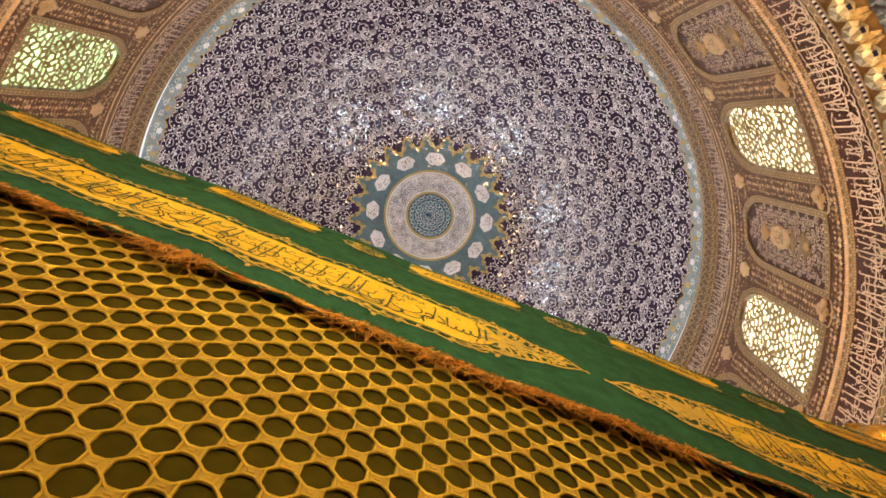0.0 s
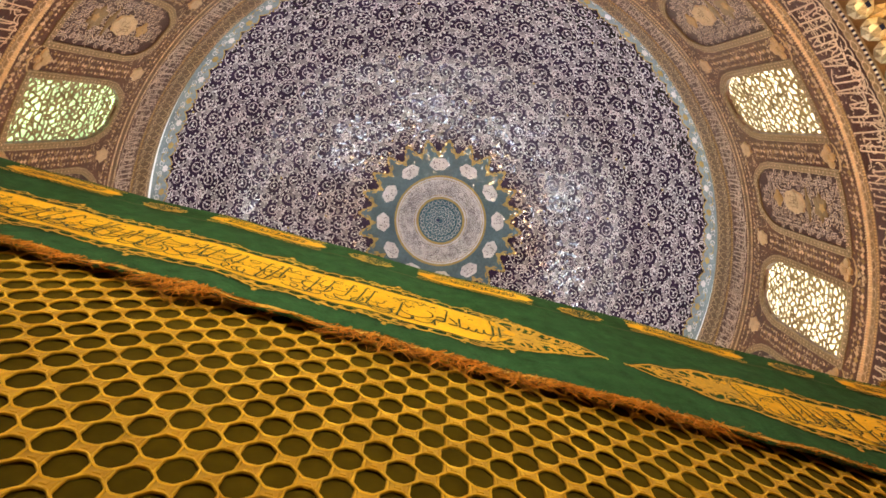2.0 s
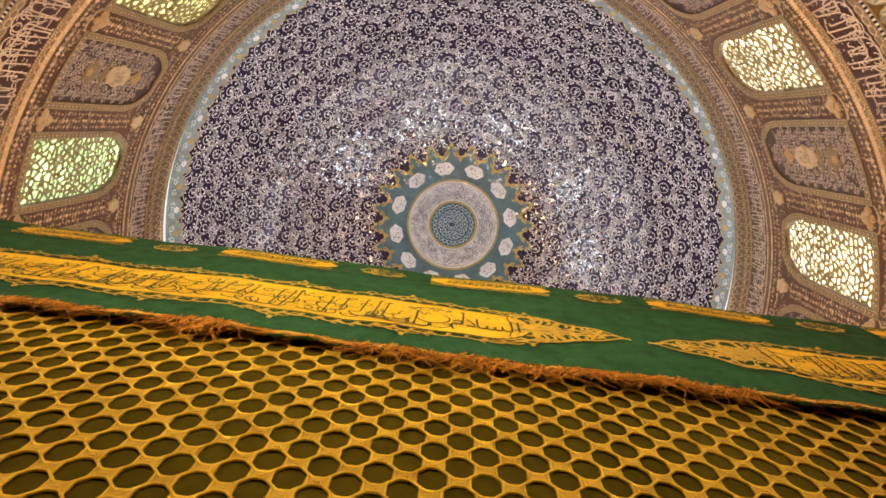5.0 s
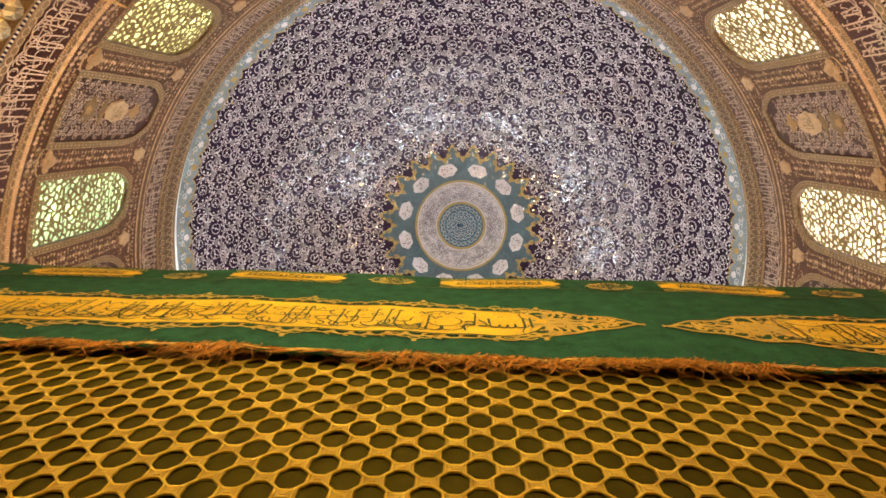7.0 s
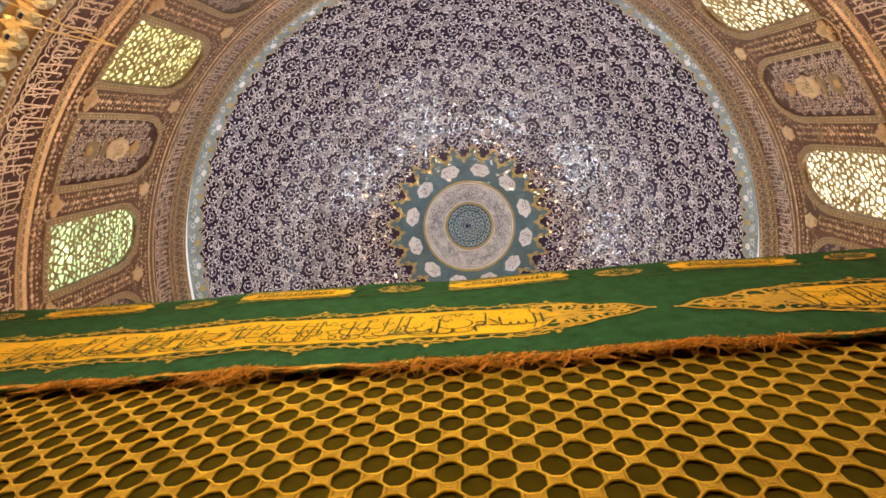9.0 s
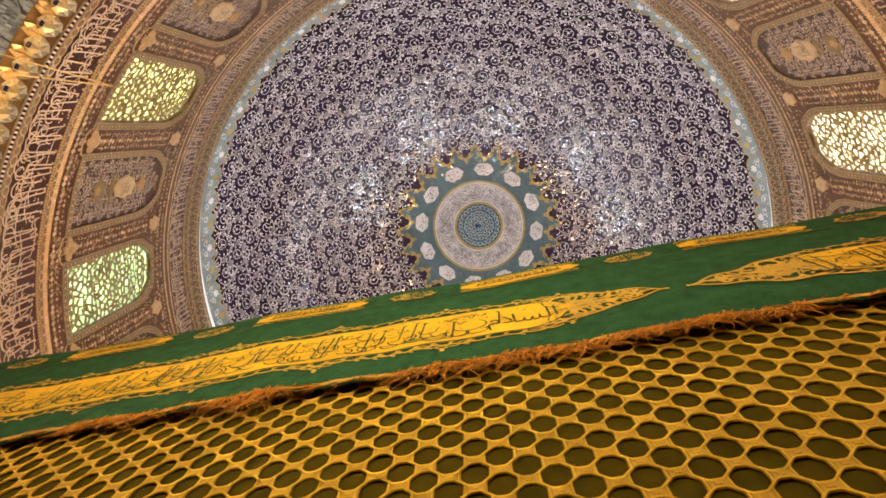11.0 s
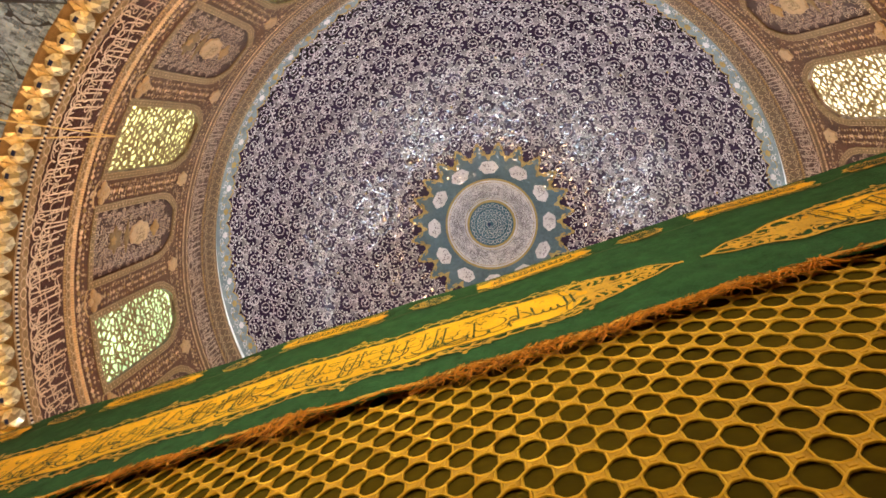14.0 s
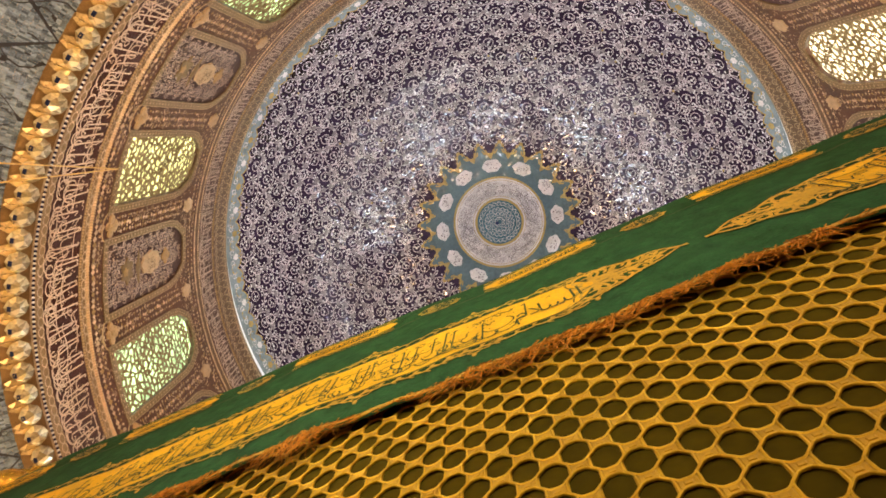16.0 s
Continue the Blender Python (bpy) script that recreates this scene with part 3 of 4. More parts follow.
for k in range(240):
    u = FULL * k / 240
    g2.ribbon([(u - 0.07, 13.46), (u + 0.07, 13.60)], 0.02, drum, 0.010)
    g2.ribbon([(u - 0.07, 13.90), (u + 0.07, 14.04)], 0.02, drum, 0.010)
    g2.ribbon(arc(u, 13.52, 0.060, 0, math.pi, 8, 0.16), 0.016, drum, 0.010)
    g2.ribbon(arc(u + FULL / 480, 13.74, 0.060, 0, math.pi, 8, 0.16), 0.016, drum, 0.011)
    g2.blob(u, 13.58, 0.022, drum, 0.012, 6)
    g2.blob(u + FULL / 480, 13.97, 0.030, drum, 0.012, 6)
part("leaf_chain", g, M_BLOSSOM, wall_drum, "chain of cream leaf outlines", kind="stuff")
part("arch_chain", g2, M_MEDAL, wall_drum, "rows of small ochre arches", kind="stuff")

# blossoms that fill the wall between the frames
cream, ochre, stem = Geo(), Geo(), Geo()


def outside(x, z, margin):
    """Whether (x, z), in metres from a bay's centre line, is clear of its frame."""
    half = deg(4.75) + margin
    if abs(x) > half or z < 9.75 - margin or z > 12.08 + margin:
        return True
    return z > 11.62 + margin and abs(x) > half - (z - 11.62 - margin) * 1.0


for k in range(24):
    c = deg(PHASE + 15 * k)
    # strip between two bays
    for j in range(34):
        z = 9.50 + j * 0.076
        if 11.93 < z < 12.37 or 9.62 < z < 9.95:
            continue
        for x, rad in ((-0.105, 0.022), (0.0, 0.033), (0.105, 0.022)):
            target = ochre if (j + (x == 0)) % 3 == 0 else cream
            target.blob(c + deg(7.5) + x + rng.uniform(-0.01, 0.01), z + rng.uniform(-0.012, 0.012), rad * rng.uniform(0.8, 1.15), drum, 0.010, 8, wave=0.2, lobes=4)
    # strips below and above
    for j in range(20):
        u = c - deg(7.5) + deg(15) * (j + 0.5) / 20
        for z, rad in ((9.42, 0.036), (9.52, 0.022), (12.44, 0.024), (12.30, 0.026)):
            (ochre if (j + int(z * 10)) % 3 == 0 else cream).blob(u + rng.uniform(-0.01, 0.01), z + rng.uniform(-0.012, 0.012), rad * rng.uniform(0.8, 1.2), drum, 0.010, 8, wave=0.2, lobes=4)
    # loose sprigs
    for j in range(620):
        x, z = rng.uniform(-deg(7.5), deg(7.5)), rng.uniform(9.38, 12.48)
        if outside(x, z, 0.14):
            q = rng.random()
            if q < 0.5:
                cream.blob(c + x, z, rng.uniform(0.008, 0.018), drum, 0.0075, 5)
            elif q < 0.65:
                ochre.blob(c + x, z, rng.uniform(0.010, 0.020), drum, 0.0085, 5)
            else:
                stem.ribbon(arc(c + x, z, rng.uniform(0.02, 0.05), rng.uniform(0, 6), rng.uniform(6, 9), 5), 0.009, drum, 0.007)
part("cream_blossoms", cream, M_BLOSSOM, wall_drum, "rows of cream blossoms", kind="stuff")
part("gold_blossoms", ochre, M_GOLDBLOSSOM, wall_drum, "rows of ochre blossoms", kind="stuff")
part("sprigs", stem, M_BLOSSOM, wall_drum, "fine curling sprigs", kind="stuff")
for k in range(24):
    u = deg(PHASE + 15 * k + 7.5)
    g = Geo()
    rows = [[drum(u + q * 0.125 * (1 + 0.14 * math.cos(6 * a)) * math.cos(a), 12.15 + q * 0.165 * (1 + 0.14 * math.cos(6 * a)) * math.sin(a), hh) for a in [2 * math.pi * i / 24 for i in range(24)]] for q, hh in ((1, 0.004), (0.92, 0.028), (0.05, 0.034))]
    g.grid(rows, closed=True)
    part("wall_medallion", g, M_MEDAL, wall_drum, "small lobed cream medallion")
    g = Geo()
    for x, z, rx, rz in ((0, 9.84, 0.10, 0.085), (-0.10, 9.76, 0.075, 0.065), (0.10, 9.76, 0.075, 0.065), (0, 9.69, 0.06, 0.05)):
        g.grid([[drum(u + x + q * rx * math.cos(a), z + q * rz * math.sin(a), hh) for a in [2 * math.pi * i / 12 for i in range(12)]] for q, hh in ((1, 0.004), (0.85, 0.026), (0.05, 0.032))], closed=True)
    g.ribbon(arc(u, 9.64, 0.20, math.pi * 1.05, math.pi * 1.95, 10, 0.10), 0.04, drum, 0.02, 0.5)
    part("trefoil", g, M_ROPE, wall_drum, "gilt trefoil at the foot of the strip")


def outline_frame(c, d0, d1, h, material, name, parent, label=""):
    g = Geo()
    a, b = grown(d0), grown(d1)
    mid = grown((d0 + d1) / 2)
    g.grid([[drum(c + x, z, hh) for x, z in ring] for ring, hh in ((a, -0.01), (a, h * 0.8), (mid, h), (b, h * 0.8), (b, 0.0))], closed=True)
    return part(name, g, material, parent, label)


def frame_studs(c, parent, rnd):
    g = Geo()
    pts = grown(0.055) + grown(0.055)[:1]
    for (x0, z0), (x1, z1) in zip(pts, pts[1:]):
        n = max(1, round(math.hypot(x1 - x0, z1 - z0) / 0.085))
        for j in range(n):
            t = (j + 0.5) / n
            g.blob(c + x0 + (x1 - x0) * t, z0 + (z1 - z0) * t, 0.017, drum, 0.019, 6)
    for d, rad in ((0.012, 0.011), (0.098, 0.011)):
        pts = grown(d) + grown(d)[:1]
        for (x0, z0), (x1, z1) in zip(pts, pts[1:]):
            n = max(1, round(math.hypot(x1 - x0, z1 - z0) / 0.036))
            for j in range(n):
                t = (j + 0.5) / n
                g.blob(c + x0 + (x1 - x0) * t, z0 + (z1 - z0) * t, rad, drum, 0.019, 4)
    part("frame_studs", g, M_BLOSSOM, parent, "small cream studs")


def inside_outline(x, z, margin=0.0):
    return not outside(x, z, margin)


# windows: frame, pierced tracery, glass
for k in range(12):
    centre = PHASE + 30 * k + 15
    c = deg(centre)
    side = math.cos(radians(centre))
    warm = side > -0.2
    win = thing("window_%d" % (k + 1), "drum window with pierced floral tracery and %s glass" % ("bright white" if warm else "yellow-green"), "window", "drum windows", kind="structure")
    outline_frame(c, 0.0, 0.11, 0.014, M_OLIVE, "window_frame", win, "olive gold moulded frame")
    frame_studs(c, win, rng)
    rnd = random.Random(40 + k)
    g = Geo()
    cell = 0.120
    jit = {}

    def corner(i, j):
        if (i, j) not in jit:
            jit[i, j] = (rnd.uniform(-0.052, 0.052), rnd.uniform(-0.052, 0.052))
        return jit[i, j]
    for j in range(-1, 26):
        for i in range(-7, 8):
            x, z = (i + 0.5 * (j % 2)) * cell, 9.70 + j * cell * 0.87
            if not inside_outline(x, z, 0.05):
                continue
            poly = []
            for q in range(6):
                px, pz = x + cell * 0.577 * math.sin(q * math.pi / 3), z + cell * 0.577 * math.cos(q * math.pi / 3)
                ox, oz = corner(round(px / cell * 4), round(pz / cell * 7))
                poly.append((px + ox, pz + oz))
            mx, mz = sum(p[0] for p in poly) / 6, sum(p[1] for p in poly) / 6
            q = rnd.uniform(0.54, 0.86)
            if rnd.random() < 0.03:
                q = 0.3
            g.grid([[drum(c + mx + (px - mx) * s, mz + (pz - mz) * s, hh) for px, pz in poly] for s, hh in ((1.0, -0.040), (q, -0.036), (q, -0.052))], closed=True)
    for _ in range(110):
        x, z = rnd.uniform(-0.5, 0.5), rnd.uniform(9.75, 12.05)
        if inside_outline(x, z, -0.03):
            s0 = rnd.uniform(0, 6.28)
            g.ribbon(arc(c + x, z, rnd.uniform(0.05, 0.11), s0, s0 + rnd.uniform(1.6, 3.4), 7), rnd.uniform(0.010, 0.020), drum, -0.034 + rnd.uniform(0, 0.004), 0.5)
    part("tracery", g, M_GRILLE, win, "dark pierced plaster tracery")
    pane = Geo()
    pane.poly([drum(c + x, z, -0.075) for x, z in grown(0.02)])
    part("pane", pane, M_PANE_SUN if 30 < centre % 360 < 175 else M_PANE_WHITE if warm else (M_PANE_GREEN if 200 < centre % 360 < 245 else M_PANE_PALE), win, "daylit glass")

# blind panels with a medallion
for k in range(12):
    centre = PHASE + 30 * k
    c = deg(centre)
    pan = thing("wall_panel", "blind painted panel of dark arabesque with a cream medallion", "panel", "drum panels", kind="structure")
    outline_frame(c, 0.0, 0.11, 0.014, M_OLIVE, "panel_frame", pan, "olive gold moulded frame")
    frame_studs(c, pan, rng)
    g = Geo()
    rings = [[drum(c + x * s, 10.9 + (z - 10.9) * s, -0.013) for x, z in grown(0.01)] for s in (0.02, 0.5, 1)]
    g.grid(rings, closed=True)
    part("panel_ground", g, M_PLUM, pan, "plum ground")
    g, g2 = Geo(), Geo()
    rnd = random.Random(90 + k)
    for j in range(19):
        for i in range(-4, 5):
            x, z = (i + 0.5 * (j % 2)) * 0.122, 9.83 + j * 0.124
            if not inside_outline(x, z, -0.05) or math.hypot(x / 0.20, (z - 10.98) / 0.31) < 1:
                continue
            way = 1 if (i + j) % 2 else -1
            g.ribbon(spiral(c + x, z, 0.060, rnd.uniform(0, 6), 1.5, way, 0.25, 14), 0.013, drum, -0.010)
            g.ribbon(arc(c + x + 0.06 * way, z + 0.06, 0.04, rnd.uniform(0, 3), rnd.uniform(3.5, 6), 6), 0.011, drum, -0.009)
            for q in range(4):
                g2.blob(c + x + rnd.uniform(-0.06, 0.06), z + rnd.uniform(-0.06, 0.06), rnd.uniform(0.007, 0.014), drum, -0.008, 5)
    part("panel_scrolls", g, M_CREAM_DIM, pan, "fine dull cream scrolls", kind="stuff")
    part("panel_florets", g2, M_BLOSSOM, pan, "tiny cream florets", kind="stuff")
    for z, rx, rz, lobes, m, name in ((10.30, 0.20, 0.16, 6, M_OLIVE, "lower_palmette"), (10.62, 0.24, 0.06, 4, M_OLIVE, "bar_palmette"), (11.48, 0.13, 0.13, 4, M_GOLDBLOSSOM, "upper_palmette"), (10.25, 0.07, 0.07, 5, M_GOLDBLOSSOM, "gold_rosette")):
        g = Geo()
        g.grid([[drum(c + q * rx * (1 + 0.2 * math.cos(lobes * a)) * math.cos(a), z + q * rz * (1 + 0.2 * math.cos(lobes * a)) * math.sin(a), hh + (0.004 if name == "gold_rosette" else 0)) for a in [2 * math.pi * i / 24 for i in range(24)]] for q, hh in ((1, -0.018), (0.9, 0.0), (0.05, 0.004))], closed=True)
        part(name, g, m, pan)
    g = Geo()
    g.grid([[drum(c + q * 0.190 * (1 + 0.06 * math.cos(8 * a)) * math.cos(a), 10.98 + q * 0.300 * (1 + 0.06 * math.cos(8 * a)) * math.sin(a), hh) for a in [2 * math.pi * i / 48 for i in range(48)]] for q, hh in ((1, -0.018), (0.93, 0.014), (0.05, 0.018))], closed=True)
    med = part("medallion", g, M_MEDAL, pan, "lobed cream medallion with fine strokes")
    g = Geo()
    calligraphy(g, drum, c - 0.09, c + 0.09, 10.84, 11.12, 0.010, rnd, 0.022)
    part("medallion_strokes", g, M_TAN, med)

# ---- gilt honeycomb cornice under the drum ----
N_MUQ = 144
W2 = math.pi * 6.15 / N_MUQ


def bulb(rnd):
    """A cut pendant: a ring of facets that rise to a small square table, with a spiked collar below."""
    g, low = Geo(), Geo()
    base = [(6.02, 0.0, 8.205), (6.05, 0.62, 8.17), (6.13, 0.98, 8.09), (6.22, 0.72, 8.01), (6.27, 0.0, 7.975), (6.22, -0.72, 8.01), (6.13, -0.98, 8.09), (6.05, -0.62, 8.17)]
    base = [(r, w * W2, z) for r, w, z in base]
    belt = [(r * 0.45 + 6.135 * 0.55 - 0.035 + rnd.uniform(-0.008, 0.008), w * 0.62 + rnd.uniform(-0.01, 0.01), z * 0.45 + 8.06 * 0.55 - 0.075 + rnd.uniform(-0.010, 0.010)) for r, w, z in base]
    table = [(6.135, -0.030, 7.955), (6.135, 0.030, 7.955), (6.185, 0.030, 7.935), (6.185, -0.030, 7.935)]
    for k in range(8):
        j = (k + 1) % 8
        if k % 2:
            g.poly([base[k], base[j], belt[j]])
            g.poly([base[k], belt[j], belt[k]])
        else:
            g.poly([base[k], base[j], belt[k]])
            g.poly([belt[k], base[j], belt[j]])
        near = table[(1, 1, 2, 2, 3, 3, 0, 0)[k]]
        g.poly([belt[k], belt[j], near])
    g.poly([belt[0], table[1], table[0]])
    g.poly([belt[2], table[2], table[1]])
    g.poly([belt[4], table[3], table[2]])
    g.poly([belt[6], table[0], table[3]])
    for s0 in (-1, 1):
        tip = (6.27, s0 * W2 * 0.95, 7.93)
        ring = [(6.15, s0 * W2 * 0.98, 8.07), (6.25, s0 * W2 * 0.45, 7.99), (6.36, s0 * W2 * 0.75, 7.93), (6.34, s0 * W2, 7.94)]
        for p, q in zip(ring, ring[1:] + ring[:1]):
            low.poly([tip, p, q])
    stone = Geo()
    stone.poly([(r - 0.002, w * 1.05, z - 0.003) for r, w, z in table])
    for geo in (g, low, stone):
        geo.v = [(6.0 + (r - 6.02) * 0.72, w, 8.225 + (z - 8.225) * 0.74) for r, w, z in geo.v]
    return g, low, stone


cornice = thing("cornice", "faceted gilt honeycomb cornice set with dark blue glass", "cornice", kind="structure")
cut = random.Random(12)
CUTS = []
for k in range(5):
    g, low, stone = bulb(cut)
    CUTS.append((g.mesh("pendant", M_GILT), low.mesh("collar", M_GILT_DEEP), stone.mesh("stone", M_GEM)))
back = Geo()
back.lathe([(6.01, 8.228), (6.13, 8.16), (6.20, 8.07), (6.28, 8.01)], 192)
part("cornice_back", back, M_TAN, cornice, "dull tan backing")
for k in [k for k in range(N_MUQ) if 185 < k * 360 / N_MUQ < 355]:
    for me, nm in zip(CUTS[cut.randrange(5)], ("pendant", "collar", "stone")):
        ob = new(nm, me)
        ob.matrix_basis = pose(0, 0, 0, 0, 0, 360 * (k + 0.5) / N_MUQ)
        ob.parent = cornice

# two thin gilt cords strung from a window's sill down to the floor
for far in ((-3.96, -4.56, 6.12), (-4.23, -4.32, 6.22)):
    cord = Geo()
    p = Vector((-4.14, -4.29, 9.59))
    q = p + (Vector(far) - p) * (9.59 / (9.59 - far[2]))
    side = (q - p).cross(Vector((0, 0, 1))).normalized()
    up = side.cross(q - p).normalized()
    cord.grid([[p + (q - p) * t + Vector((0, 0, -0.05 * t * (1 - t))) + 0.010 * (side * math.cos(b) + up * math.sin(b)) for b in (0.5, 2.1, 3.6, 5.2)] for t in [i / 10 for i in range(11)]], closed=True)
    tagged(part("hanging_cord", cord, M_CORD), "thin taut gilt cord strung below a drum window", "cord", "hanging cords")

# ---- hall below ----
vault = thing("ceiling_vault", "sloping vault of silvery mirror mosaic with dark tracery", "vault", kind="structure")
vr = random.Random(11)
prof = [(6.26, 8.01)]
while prof[-1][0] < 9.0:
    r, z = prof[-1]
    prof.append((r + 0.042, z - 0.042 * (0.75 + 0.22 * (r - 6.3))))
tiles = Geo()
NV = 1700
for (r0, z0), (r1, z1) in zip(prof, prof[1:]):
    for k in range(NV):
        if not 170 < 360 * k / NV < 370:
            continue
        a0, a1 = 2 * math.pi * k / NV, 2 * math.pi * (k + 1) / NV
        tiles.poly([(r * math.cos(a), r * math.sin(a), z + vr.uniform(-0.006, 0.006)) for r, z, a in ((r0, z0, a0), (r0, z0, a1), (r1, z1, a1), (r1, z1, a0))])
part("mirror_tiles", tiles, M_MIRROR, vault, "small uneven mirror tiles", kind="stuff")
g = Geo()
g.lathe([(r + 0.12, z + 0.15) for r, z in prof[::6]], 96)
part("vault_shell", g, M_WALLWARM, vault)


def on_vault(u, v, h):
    i = min(len(prof) - 2, max(0, int(v / 0.055)))
    r, z = prof[i]
    a = u / 7.0
    return ((r - h) * math.cos(a), (r - h) * math.sin(a), z - h)


g, g2 = Geo(), Geo()
for k in range(72):
    u = 7.0 * radians(5 * k + 2)
    way = 1 if k % 2 else -1
    g.ribbon([(u + way * 0.14 * math.sin(q * 0.8 + k), 0.05 + q * 0.10) for q in range(22)], 0.022, on_vault, 0.03)
    for q in range(5):
        g.ribbon(arc(u + way * 0.14, 0.25 + 0.42 * q, 0.11, q + k, q + k + 4.0, 9), 0.018, on_vault, 0.03)
        g.blob(u - way * 0.12, 0.40 + 0.42 * q, 0.035, on_vault, 0.032, 8)
for k in range(24):
    u = 7.0 * radians(15 * k + 7)
    g.ribbon([(u + 0.92, 0.03), (u + 0.55, 0.55), (u + 0.30, 1.1), (u + 0.0, 1.9)], 0.03, on_vault, 0.034)
    g.ribbon([(u + 0.92, 0.03), (u + 1.29, 0.55), (u + 1.54, 1.1), (u + 1.83, 1.9)], 0.03, on_vault, 0.034)
    g2.ribbon([(u, 1.15), (u + 0.46, 1.0), (u + 0.92, 1.15), (u + 1.38, 1.0), (u + 1.83, 1.15)], 0.12, on_vault, 0.036)
part("vine_tracery", g, M_DARKLINE, vault, "dark curling vine lines", kind="stuff")
part("rib", g2, M_GILT, vault, "gilt ribs")
g = Geo()
g.lathe([(9.0, prof[-1][1] + 0.1), (9.0, 0.0)], 8)
tagged(part("wall_hall", g, M_WALLWARM), "warm stone wall of the hall", "wall", kind="structure")
g = Geo()
g.box(-9.5, 9.5, -9.5, 9.5, -0.2, 0.0)
tagged(part("floor", g, M_CARPET), "red carpet on the floor of the hall", "floor", kind="structure")

# ---- the grille shrine ----
Y_LAT = -2.158
PITCH, PITCH_Z = 0.0564, 0.0545
LX0, LZ0 = 0.1563, 2.950 + 6 * 0.0545
X0, X1 = -3.35, 3.15
YC = -2.194
shrine = thing("grille_shrine", "gilded grille shrine with octagonal openings", "shrine")

# one octagonal ring of the grille, and one square node
HX, HZ = 0.56 * PITCH, 0.73 * PITCH_Z
CX, CZ = 0.21 * PITCH, 0.33 * PITCH_Z


def octagon(grow, y):
    """An opening with slightly rounded corners."""
    ax, az, bx, bz = HX + grow, CZ + grow * 0.4, CX + grow * 0.4, HZ + grow
    corners = [(ax, -az), (ax, az), (bx, bz), (-bx, bz), (-ax, az), (-ax, -az), (-bx, -bz), (bx, -bz)]
    out = []
    for k, (x, z) in enumerate(corners):
        for x1, z1 in (corners[k - 1], corners[(k + 1) % 8]):
            d = 0.13
            out.append((x * (1 - d) + x1 * d, y, z * (1 - d) + z1 * d))
    return out


ring, node = Geo(), Geo()
ring.grid([octagon(d, y) for d, y in ((0.0004, 0.0035), (0.0, 0.0), (0.0010, -0.0022), (0.0028, -0.0027), (0.0054, -0.0008))], closed=True)
me_ring = ring.mesh("grille_ring", M_GOLDLAT)
NX, NZ = PITCH - HX, PITCH_Z - HZ
for half, y in ((1.04, 0.0012), (0.72, 0.0008), (0.64, -0.0006), (0.34, -0.0002), (0.26, -0.0020), (0.10, -0.0018)):
    node.v += [(x * half * NX, y, z * half * NZ) for x, z in ((-1, -1), (1, -1), (1, 1), (-1, 1))]
for k in range(5):
    for i in range(4):
        j = (i + 1) % 4
        node.f.append([4 * k + i, 4 * k + j, 4 * k + 4 + j, 4 * k + 4 + i])
node.f.append([20, 21, 22, 23])
me_node = node.mesh("grille_node", M_GOLDNODE)
far_rings, far_nodes = Geo(), Geo()
count = [0, 0]
cells = []
for rr in range(-12, 41):
    for cc in range(-62, 54):
        x, z = LX0 + cc * PITCH, LZ0 - rr * PITCH_Z
        if X0 + 0.05 < x < X1 - 0.05 and 1.1 < z < 3.85:
            cells.append((abs(x - 0.1) + abs(z - 2.75) * 1.4, x, z, (cc + rr) % 2))
cells.sort()
for _, x, z, odd in cells:
    me, nm, geo = (me_node, "grille_node", far_nodes) if odd else (me_ring, "grille_ring", far_rings)
    if count[odd] < 290:
        ob = new(nm, me)
        ob.location = (x, Y_LAT, z)
        ob.parent = shrine
        count[odd] += 1
    else:
        base = len(geo.v)
        src = node if odd else ring
        geo.v += [(px + x, py + Y_LAT, pz + z) for px, py, pz in src.v]
        geo.f += [[base + i for i in f] for f in src.f]
part("outer_lattice", far_rings, M_GOLDLAT, shrine, "outlying octagonal rings", kind="stuff")
part("outer_lattice_infill", far_nodes, M_GOLDNODE, shrine, "outlying square nodes", kind="stuff")

g = Geo()
for bx0, bx1, bz0, bz1 in ((X0 - 0.12, X0 + 0.06, 0.0, 4.2), (X1 - 0.06, X1 + 0.12, 0.0, 4.2)):
    g = Geo()
    g.box(bx0, bx1, Y_LAT - 0.05, Y_LAT + 0.12, bz0, bz1)
    part("corner_post", g, M_GOLDLAT, shrine)
g = Geo()
g.box(X0, X1, YC + 0.035, Y_LAT + 0.12, 3.86, 4.22)
part("top_beam", g, M_GOLDLAT, shrine, "gilded beam under the cloth")
g = Geo()
g.box(X0, X1, Y_LAT - 0.05, Y_LAT + 0.1, 0.0, 1.12)
part("plinth", g, M_STONE, shrine, "pale marble plinth")
g = Geo()
g.box(X0, X1, Y_LAT + 0.1, 2.2, 4.10, 4.20)
part("roof", g, M_GOLDLAT, shrine)
for nm, bx in (("side_wall", (X0 - 0.1, X0 - 0.05)), ("side_wall", (X1 + 0.05, X1 + 0.1))):
    g = Geo()
    g.box(bx[0], bx[1], Y_LAT + 0.1, 2.2, 0.0, 4.1)
    part(nm, g, M_GOLDLAT, shrine)
g = Geo()
g.box(X0, X1, 2.15, 2.2, 0.0, 4.1)
part("back_wall", g, M_GOLDLAT, shrine)
# the shrine's dim inside, put into a dark drape close behind the openings
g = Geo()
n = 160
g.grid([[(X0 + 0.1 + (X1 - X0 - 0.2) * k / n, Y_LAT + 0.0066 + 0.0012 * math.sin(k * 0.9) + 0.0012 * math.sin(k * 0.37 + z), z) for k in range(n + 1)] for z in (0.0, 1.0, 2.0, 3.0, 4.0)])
part("dim_inside_drape", g, M_INSIDE, shrine, "dark olive drape close behind the grille, coloured for the dim inside", smooth=True)

# ---- the embroidered cloth ----
SLOPE = 0.034


